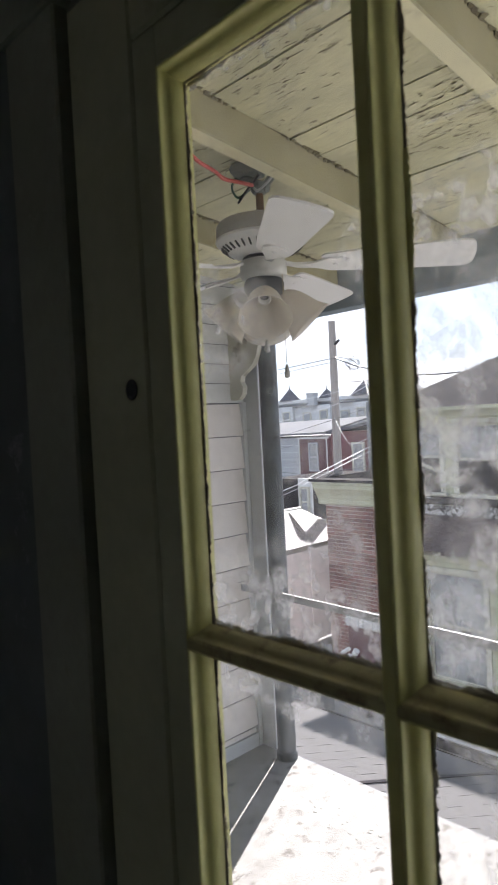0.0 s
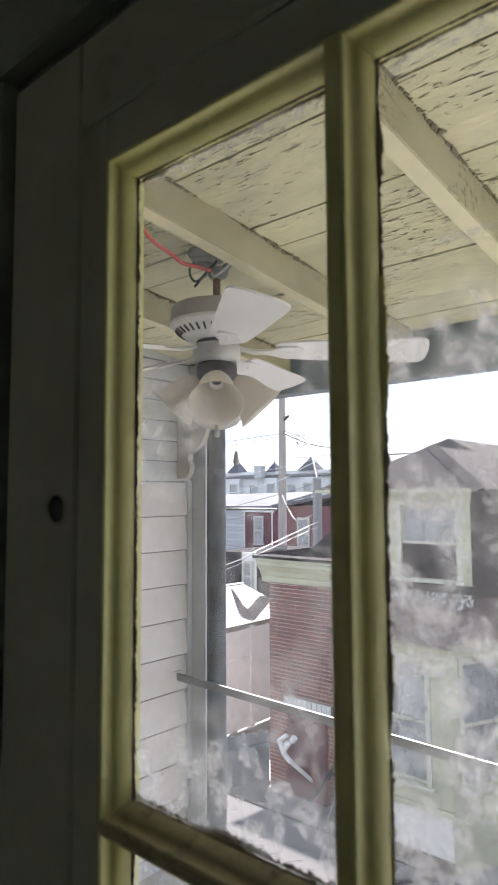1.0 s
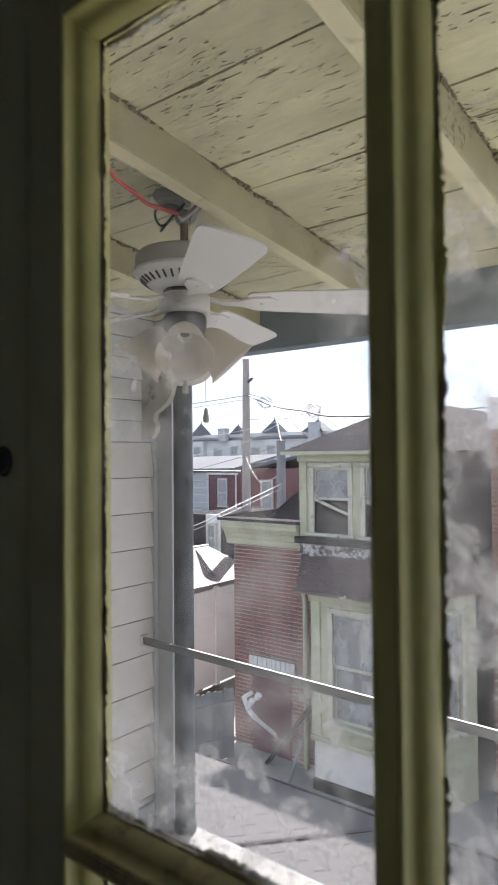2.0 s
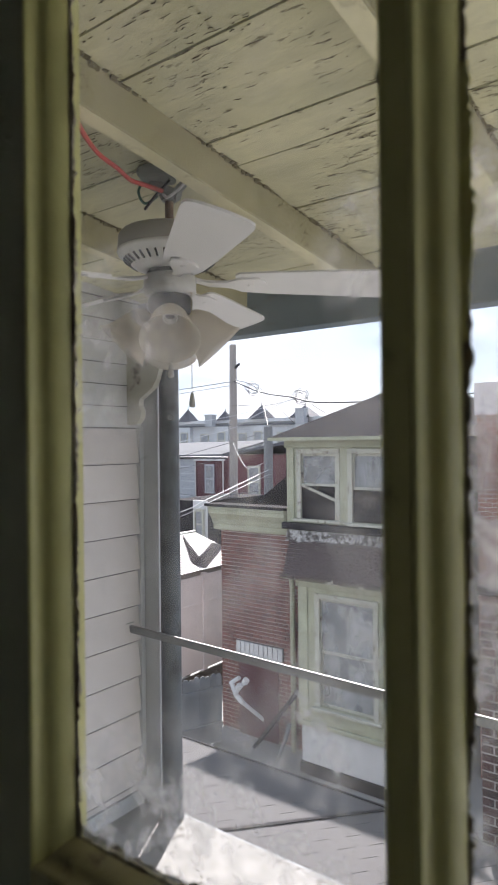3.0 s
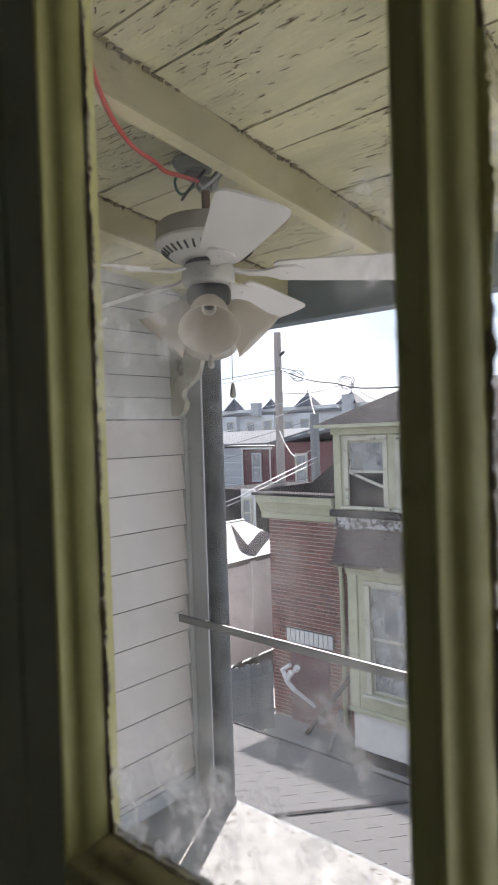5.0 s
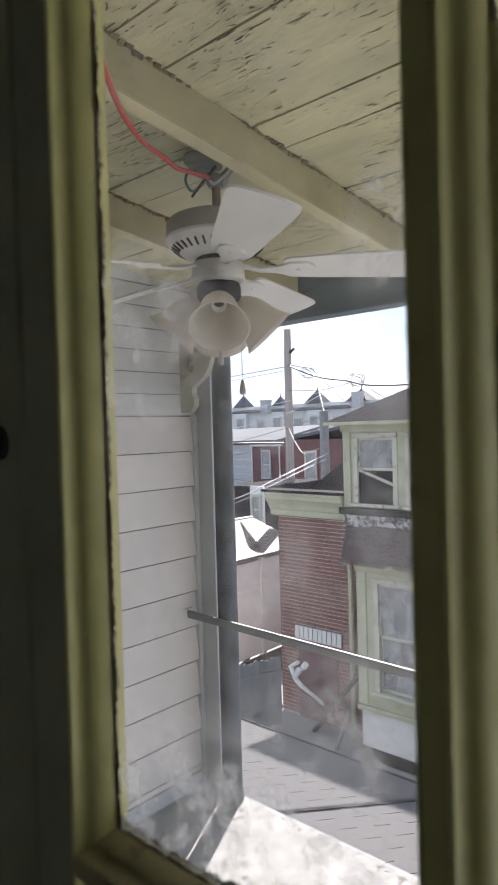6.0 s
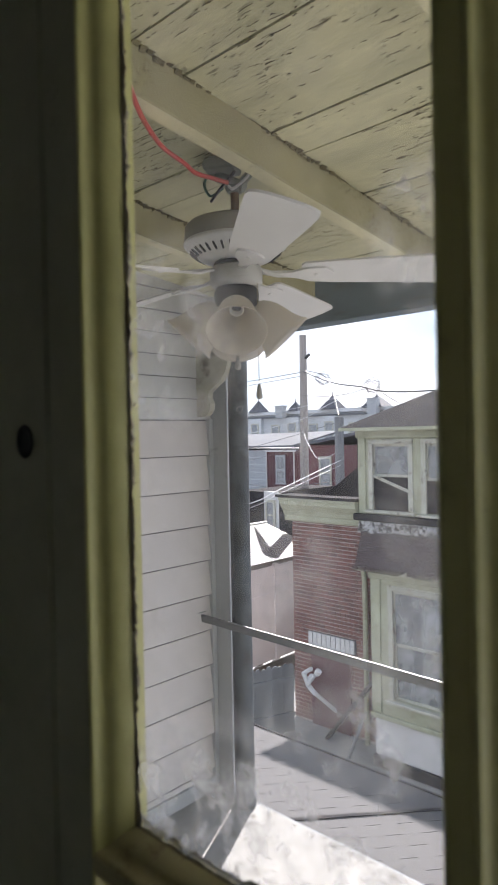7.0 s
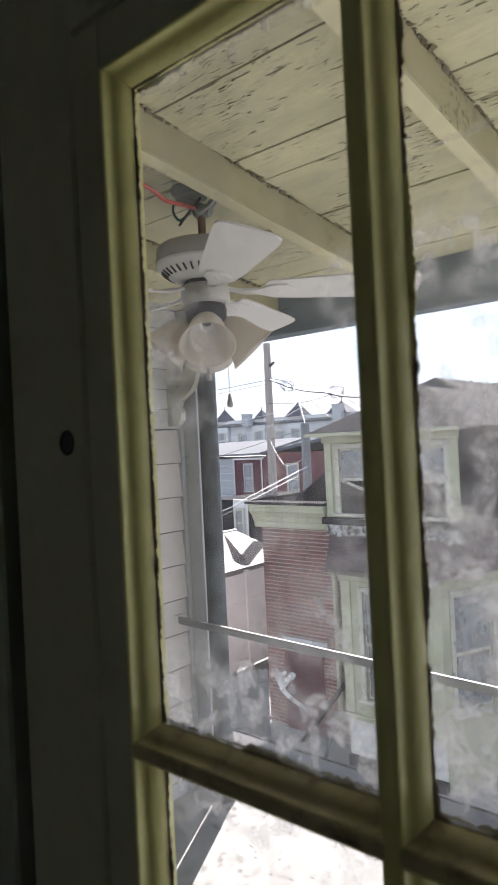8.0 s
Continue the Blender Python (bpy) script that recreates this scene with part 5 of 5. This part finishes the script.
part("shaft", tube((0, 0, 0), (0, 0, 11.5), 0.22, 0.18, 12), M_POLE, pole3)


def far_window(parent, x, y, z, w, h, trim=M_CREAMTRIM):
    fr = bmesh.new()
    for b in ((x - w / 2 - 0.12, x - w / 2, z, z + h), (x + w / 2, x + w / 2 + 0.12, z, z + h), (x - w / 2 - 0.12, x + w / 2 + 0.12, z + h, z + h + 0.14),
              (x - w / 2 - 0.18, x + w / 2 + 0.18, z - 0.12, z), (x - w / 2, x + w / 2, z + h / 2 - 0.04, z + h / 2 + 0.04)):
        add_box(fr, b[0], b[1], y - 0.10, y - 0.005, b[2], b[3])
    f = part("window", fr, trim, parent)
    part("pane", box(x - w / 2, x + w / 2, y - 0.05, y - 0.012, z, z + h), M_FARGLASS, f)


row = thing("row_house", "pale blue grey row houses with dark slate turrets", "row houses", (-48, 62, GROUND))
part("wall", box(-16, 16, 0, 9, 0, 7.95), M_PALE, row)
part("parapet", box(-16.2, 16.2, -0.4, 0.2, 7.951, 8.35), M_PALE, row)
part("cornice", box(-16.2, 16.2, -0.5, -0.01, 7.55, 7.75), M_ROOFPALE, row)
for tx, half, rise in ((-7.95, 1.0, 1.6), (-1.9, 0.8, 1.2), (3.6, 1.2, 1.65), (9.55, 1.35, 1.4)):
    t = part("turret", solid([(tx - half, 0.25 - half, 8.3), (tx + half, 0.25 - half, 8.3), (tx + half, 0.25 + half, 8.3), (tx - half, 0.25 + half, 8.3), (tx, 0.25, 8.3 + rise)],
                             [(0, 1, 4), (1, 2, 4), (2, 3, 4), (3, 0, 4), (3, 2, 1, 0)]), M_SLATE, row, "dark slate pyramid turret")
    part("finial", tube((tx, 0.25, 8.2 + rise), (tx, 0.25, 8.75 + rise), 0.06, 0.02, 8), M_SLATE, t)
    part("bay", box(tx - 1.0, tx + 1.0, -0.55, -0.01, 0, 7.54), M_PALE, row)
    far_window(row, tx, -0.55, 4.9, 1.0, 1.9)
for cx, y0, h in ((-3.3, -1.3, 8.9), (9.95, -1.6, 9.15), (14.0, 1.0, 9.0)):
    part("chimney", box(cx - 0.55, cx + 0.55, y0, y0 + 0.8, 7.5, h), M_GREYWALL, row)
    part("chimney_cap", box(cx - 0.62, cx + 0.62, y0 - 0.1, y0 + 0.9, h, h + 0.12), M_GREYWALL, row)
for wx in (-11.5, -5.0, 0.9, 6.6, 12.6):
    far_window(row, wx, 0.0, 4.6, 1.1, 2.0)
for px_ in (-12.0, 2.6, 8.0):
    part("roof_pipe", tube((px_, 0.4, 7.9), (px_, 0.4, 9.0), 0.08, 0.08, 8), M_GREYWALL, row)

grey = thing("house", "grey sided house with flat silver roof", "house", (-37.0, 40, GROUND))
part("wall", box(-9, 1.95, 0, 8, 0, 4.25), M_GREYWALL, grey)
part("roof", solid([(-9, -0.5, 4.3), (4.9, -0.5, 4.5), (3.9, 7.5, 5.6), (-9, 7.5, 5.4), (-9, -0.5, 4.45), (4.9, -0.5, 4.65), (3.9, 7.5, 5.75), (-9, 7.5, 5.55)],
                   [(3, 2, 1, 0), (4, 5, 6, 7), (0, 1, 5, 4), (1, 2, 6, 5), (2, 3, 7, 6), (3, 0, 4, 7)]), M_ROOFPALE, grey)
for zz in (0.6, 1.2, 1.8, 2.4, 3.0, 3.6):
    part("siding_joint", box(-9, 1.94, -0.03, -0.002, zz, zz + 0.06), M_PALE, grey)
maroon = thing("house", "maroon painted house with tall window", "house", (-33.5, 40, GROUND))
part("wall", box(-1.5, 1.5, -0.2, 7, 0, 4.2), M_MAROON, maroon)
part("gutter", box(-1.6, 1.6, -0.35, -0.21, 4.12, 4.28), M_PANEL, maroon)
for gx in (-1.45, 1.42):
    part("downpipe", tube((gx, -0.28, 0), (gx, -0.28, 4.15), 0.06, 0.06, 8), M_PANEL, maroon)
far_window(maroon, 0.02, -0.2, 1.65, 0.75, 2.05, M_GREYWALL)
redh = thing("house", "red painted brick house with white framed window", "house", (-26.0, 36, GROUND))
part("wall", box(-2.6, 3.0, 0, 7, 0, 4.7), M_REDFAR, redh)
part("roof_edge", solid([(-2.8, -0.3, 4.55), (3.2, -0.3, 5.5), (3.2, 7, 5.5), (-2.8, 7, 4.55), (-2.8, -0.3, 4.75), (3.2, -0.3, 5.7), (3.2, 7, 5.7), (-2.8, 7, 4.75)],
                        [(3, 2, 1, 0), (4, 5, 6, 7), (0, 1, 5, 4), (1, 2, 6, 5), (2, 3, 7, 6), (3, 0, 4, 7)]), M_SLATE, redh)
far_window(redh, -0.3, 0.0, 1.85, 0.8, 1.95)
whiteh = thing("house", "white rendered house with small dark window", "house", (-22.0, 44, GROUND))
part("wall", box(-6, 6, 0, 7, 0, 6.0), M_PALE, whiteh)
part("roof_edge", box(-6.2, 6.2, -0.2, 7, 6.001, 6.2), M_ROOFPALE, whiteh)
far_window(whiteh, -4.6, 0.0, 3.0, 0.7, 0.8)
dark = thing("house", "low white framed rear building with dark side", "house", (-22.4, 25, GROUND))
part("wall", box(-1.4, 1.2, 0, 5, 0, 2.55), M_SHINGLE, dark)
part("white_end", box(0.35, 1.25, -0.12, -0.01, 0, 2.6), M_PANEL, dark)
far_window(dark, 0.80, -0.12, 0.75, 0.42, 1.3)

# overhead cables
DARK, PALE = M_WIRE, M_WIREPALE
for mat_, r, pts in (
        (DARK, 0.022, [(-60, 54.0, 7.4), (-32.5, 35.0, 5.76), (-21.74, 27.8, 5.18)]), (DARK, 0.016, [(-60, 54.0, 6.6), (-32.51, 35.0, 5.44), (-21.75, 27.8, 4.97)]),
        (DARK, 0.034, [(-21.6, 27.8, 5.2), (-19.34, 27.0, 4.46), (-17.26, 26.5, 4.07), (-13.12, 26.0, 3.6), (-2.0, 34.0, 4.6)]), (DARK, 0.014, [(-20.12, 27.5, 5.13), (-16.58, 26.0, 2.74)]),
        (DARK, 0.018, [(-21.6, 27.8, 5.3), (-19.48, 27.0, 4.61), (-15.2, 22.0, 2.2)]), (DARK, 0.018, [(-16.6, 26.5, 4.1), (-14.64, 26.0, 3.07), (-11.0, 24.0, 2.2)]),
        (DARK, 0.014, [(-21.7, 27.8, 3.9), (-19.05, 27.0, 3.73), (-16.6, 26.4, 3.95)]),
        (PALE, 0.024, [(-34, 30.0, 1.2), (-24.21, 26.0, 1.9), (-21.55, 25.5, 2.27), (-19.42, 25.0, 2.6), (-17.96, 25.0, 3.21), (-16.71, 26.0, 3.91)]),
        (PALE, 0.016, [(-34, 27.0, 2.0), (-23.97, 26.0, 2.85), (-20.08, 26.0, 3.25), (-16.71, 26.0, 3.88)]),
        (PALE, 0.022, [(-17.0, 12.0, -1.7), (-14.91, 16.0, -0.53), (-14.39, 17.0, -0.1), (-15.2, 22.0, 0.75)]), (PALE, 0.014, [(-17.0, 12.0, -1.9), (-14.91, 16.0, -0.68), (-14.39, 17.0, -0.24), (-15.2, 22.0, 0.55)]),
        (DARK, 0.016, [(-33, 33.0, 0.3), (-27.98, 30.0, 0.96), (-22.46, 28.0, 1.78), (-15.3, 22.0, 2.3)]), (DARK, 0.018, [(-34, 32.0, -1.2), (-28.0, 30.0, -1.25), (-23.77, 28.0, -1.16), (-15.4, 22.0, -0.12)]),
        (DARK, 0.016, [(-36, 36.0, -0.3), (-30.75, 33.0, 0.09), (-25.87, 30.0, 0.61), (-21.9, 28.0, 1.31)]), (PALE, 0.016, [(-21.8, 27.8, 2.0), (-18.25, 24.0, 1.04), (-17.02, 23.0, 0.72), (-15.3, 22.1, 1.12)]),
        (DARK, 0.016, [(-34, 32.0, -2.2), (-28.02, 30.0, -1.97), (-23.79, 28.0, -1.74), (-15.4, 22.0, 0.7)])):
    tagged(cable(smooth_path(pts), r * (0.6 if mat_ == PALE else 1.0), mat_, "overhead_cable", sides=1), "thin overhead cable between poles and houses", "cable", "overhead cables")
for c, rad in (((-19.95, 27.2, 4.66), 0.34), ((-16.5, 26.4, 4.02), 0.36)):
    coil = []
    for i in range(90):
        t = i / 90 * 2 * math.pi * 5
        s = 1 + 0.28 * math.sin(i * 0.53) + 0.1 * math.sin(i * 1.7)
        coil.append((c[0] + rad * s * math.cos(t) * 1.1, c[1] + 0.1 * math.sin(t * 0.7), c[2] + rad * s * 0.75 * math.sin(t) + 0.08 * math.sin(i * 0.31)))
    tagged(cable(coil, 0.012, M_WIRE, "cable_coil", sides=1), "loose coil of spare cable hung on the line", "cable coil", "cable coils")

# shingled lower roof beyond the deck
LR_Z, LR_S, LR_Y0, LR_Y1 = -1.36, 0.03, 2.20, 5.15
LR_X0, LR_X1 = -7.0, 2.6


def lr_z(yy):
    return LR_Z - LR_S * (yy - LR_Y0)


low_roof = thing("lower_roof", "grey asphalt shingle roof below the porch with slotted tabs", "roof", (0, 0, 0), kind="structure")
part("roof_deck", solid([(x, yy, lr_z(yy) - d) for d in (0.006, 0.16) for x, yy in ((LR_X0, LR_Y0 - 0.1), (LR_X1, LR_Y0 - 0.1), (LR_X1, LR_Y1), (LR_X0, LR_Y1))],
                        [(0, 1, 2, 3), (7, 6, 5, 4), (0, 4, 5, 1), (1, 5, 6, 2), (2, 6, 7, 3), (3, 7, 4, 0)]), M_ROOFING, low_roof)
part("eave_strip", solid([(x, yy, lr_z(LR_Y1) + d) for d in (-0.05, 0.006) for x, yy in ((LR_X0, LR_Y1 + 0.001), (LR_X1, LR_Y1 + 0.001), (LR_X1, LR_Y1 + 0.02), (LR_X0, LR_Y1 + 0.02))],
                         [(3, 2, 1, 0), (4, 5, 6, 7), (0, 1, 5, 4), (1, 2, 6, 5), (2, 3, 7, 6), (3, 0, 4, 7)]), M_SHINGLE, low_roof, "dark metal drip edge")
EXPO, TAB = 0.142, 0.305
UA, VA = Vector((0.77, -0.64, 0.64 * LR_S)), Vector((0.64, 0.77, -0.77 * LR_S))
part("lap_seam", solid([(c.x, c.y, lr_z(c.y) + d) for d in (0.003, 0.010) for c in (Vector((-4.6, 2.30)), Vector((-4.56, 2.27)), Vector((-2.18, 5.13)), Vector((-2.23, 5.13)))],
                       [(3, 2, 1, 0), (4, 5, 6, 7), (0, 1, 5, 4), (1, 2, 6, 5), (2, 3, 7, 6), (3, 0, 4, 7)]), M_SHINGLE, low_roof, "dark tar seam")
me_tab = mesh_of("shingle_tab", solid([(0.003, 0, 0.0), (TAB - 0.003, 0, 0.0), (TAB - 0.003, EXPO, 0.0), (0.003, EXPO, 0.0), (0.003, 0, 0.0022), (TAB - 0.003, 0, 0.0022), (TAB - 0.003, EXPO, 0.0052), (0.003, EXPO, 0.0052)],
                                      [(4, 5, 6, 7), (0, 1, 5, 4), (1, 2, 6, 5), (2, 3, 7, 6), (3, 0, 4, 7)]), M_ROOFING)
rest_tabs = bmesh.new()
tabs = 0
turn_m = Matrix((UA.normalized(), VA.normalized(), UA.cross(VA).normalized())).transposed().to_4x4()
for r in range(-60, 60):
    for q in range(-40, 40):
        c = Vector((-2.2, 3.7, 0)) + UA * (q * TAB + (TAB / 2 if r % 2 else 0.0)) + VA * (r * EXPO)
        mid = c + UA * TAB / 2 + VA * EXPO / 2
        if not (LR_X0 + 0.2 < mid.x < LR_X1 - 0.2 and LR_Y0 < mid.y < LR_Y1 - 0.17):
            continue
        m = Matrix.Translation((c.x, c.y, lr_z(c.y) - 0.0045)) @ turn_m
        if -4.7 < mid.x < -0.9 and mid.y > 2.9 and tabs < 300:
            o = new("shingle_tab", me_tab)
            o.parent, o.matrix_local = low_roof, m
            tabs += 1
        else:
            vs = [rest_tabs.verts.new(m @ Vector(p)) for p in ((0.003, 0, 0), (TAB - 0.003, 0, 0), (TAB - 0.003, EXPO, 0), (0.003, EXPO, 0), (0.003, 0, 0.0022), (TAB - 0.003, 0, 0.0022), (TAB - 0.003, EXPO, 0.0052), (0.003, EXPO, 0.0052))]
            for f in ((4, 5, 6, 7), (0, 1, 5, 4), (1, 2, 6, 5), (2, 3, 7, 6), (3, 0, 4, 7)):
                rest_tabs.faces.new([vs[i] for i in f])
tagged(part("shingle_courses", rest_tabs, M_ROOFING, low_roof), kind="stuff")
part("end_wall", box(LR_X0 + 0.1, LR_X1 - 0.1, LR_Y1 - 0.16, LR_Y1 - 0.06, GROUND, lr_z(LR_Y1) - 0.16), M_SIDING_OLD, low_roof)

# brick pier at the edge of the lower roof
pier = thing("brick_pier", "dark red brick chimney pier beside the lower roof", "chimney", (-1.40, 5.20, GROUND))
PW, PH = 1.3, 4.20
part("core", box(0.006, PW, 0.006, 0.6, 0, PH), M_MORTAR, pier, "grey mortar core")
part("coping", box(-0.03, PW + 0.03, -0.03, 0.63, PH + 0.001, PH + 0.07, bevel=0.01), M_SHINGLE, pier, "dark weathered coping")

# ---- bricks, last ----
course, length, joint = 0.072, 0.212, 0.0125
me_bricks = {}


def brick_mesh(w, mat=M_BRICK):
    key = (round(w, 3), mat.name)
    if key not in me_bricks:
        bm = bmesh.new()
        e = 0.003
        add_solid(bm, [(0, 0.02, 0), (w, 0.02, 0), (w, 0.02, course - joint), (0, 0.02, course - joint),
                       (e, 0, e), (w - e, 0, e), (w - e, 0, course - joint - e), (e, 0, course - joint - e)],
                  [(4, 5, 6, 7), (0, 1, 5, 4), (1, 2, 6, 5), (2, 3, 7, 6), (3, 0, 4, 7)])
        me_bricks[key] = mesh_of("brick", bm, mat)
    return me_bricks[key]


pier_rest = bmesh.new()
for r in range(int(PH / course)):
    z = PH - (r + 1) * course
    x = -(length / 2 if r % 2 else 0.0)
    while x < PW - 0.02:
        a, b = max(x, 0.0), min(x + length - joint, PW)
        if b - a > 0.03:
            if z > 1.6 and a < 0.95:
                o = new("brick", brick_mesh(b - a, M_BRICKDARK))
                o.parent, o.location = pier, (a, 0.003 * noise.noise((a * 7, z * 9, 5)) - 0.004, z + joint / 2)
            else:
                vs = [pier_rest.verts.new(c) for c in ((a, 0.016, z), (b, 0.016, z), (b, 0.016, z + course - joint), (a, 0.016, z + course - joint), (a, -0.004, z), (b, -0.004, z), (b, -0.004, z + course - joint), (a, -0.004, z + course - joint))]
                for f in ((4, 5, 6, 7), (0, 1, 5, 4), (1, 2, 6, 5), (2, 3, 7, 6), (3, 0, 4, 7)):
                    pier_rest.faces.new([vs[i] for i in f])
        x += length
tagged(part("brick_courses", pier_rest, M_BRICKDARK, pier), kind="stuff")
placed = 0
rest = bmesh.new()
rows_n = int((BZ1 - GROUND) / course)
for r in range(rows_n):
    z = BZ1 - (r + 1) * course
    header = r % 6 == 5
    step = length / 2 if header else length
    x = BX0 - (step / 2 if r % 2 else 0)
    while x < BX1 - 0.01:
        a, b = max(x, BX0), min(x + step - joint, BX1)
        if b - a > 0.03:
            if z > -2.55 and placed < 300 and a < -6.05:
                o = new("brick", brick_mesh(b - a))
                o.parent = brick_wall
                o.matrix_local = house_m.inverted() @ Matrix.Translation((a, BY + 0.003 * noise.noise((a * 7, z * 9, 0)) - 0.004, z + joint / 2))
                placed += 1
            else:
                e = 0.003
                zz, yy = z + joint / 2, BY - 0.004
                add_solid_vs = [rest.verts.new(c) for c in ((a, yy + 0.02, zz), (b, yy + 0.02, zz), (b, yy + 0.02, zz + course - joint), (a, yy + 0.02, zz + course - joint),
                                                            (a + e, yy, zz + e), (b - e, yy, zz + e), (b - e, yy, zz + course - joint - e), (a + e, yy, zz + course - joint - e))]
                for f in ((4, 5, 6, 7), (0, 1, 5, 4), (1, 2, 6, 5), (2, 3, 7, 6), (3, 0, 4, 7)):
                    rest.faces.new([add_solid_vs[i] for i in f])
        x += step
rest.transform(house_m.inverted())
tagged(part("brick_courses", rest, M_BRICK, brick_wall), kind="stuff")
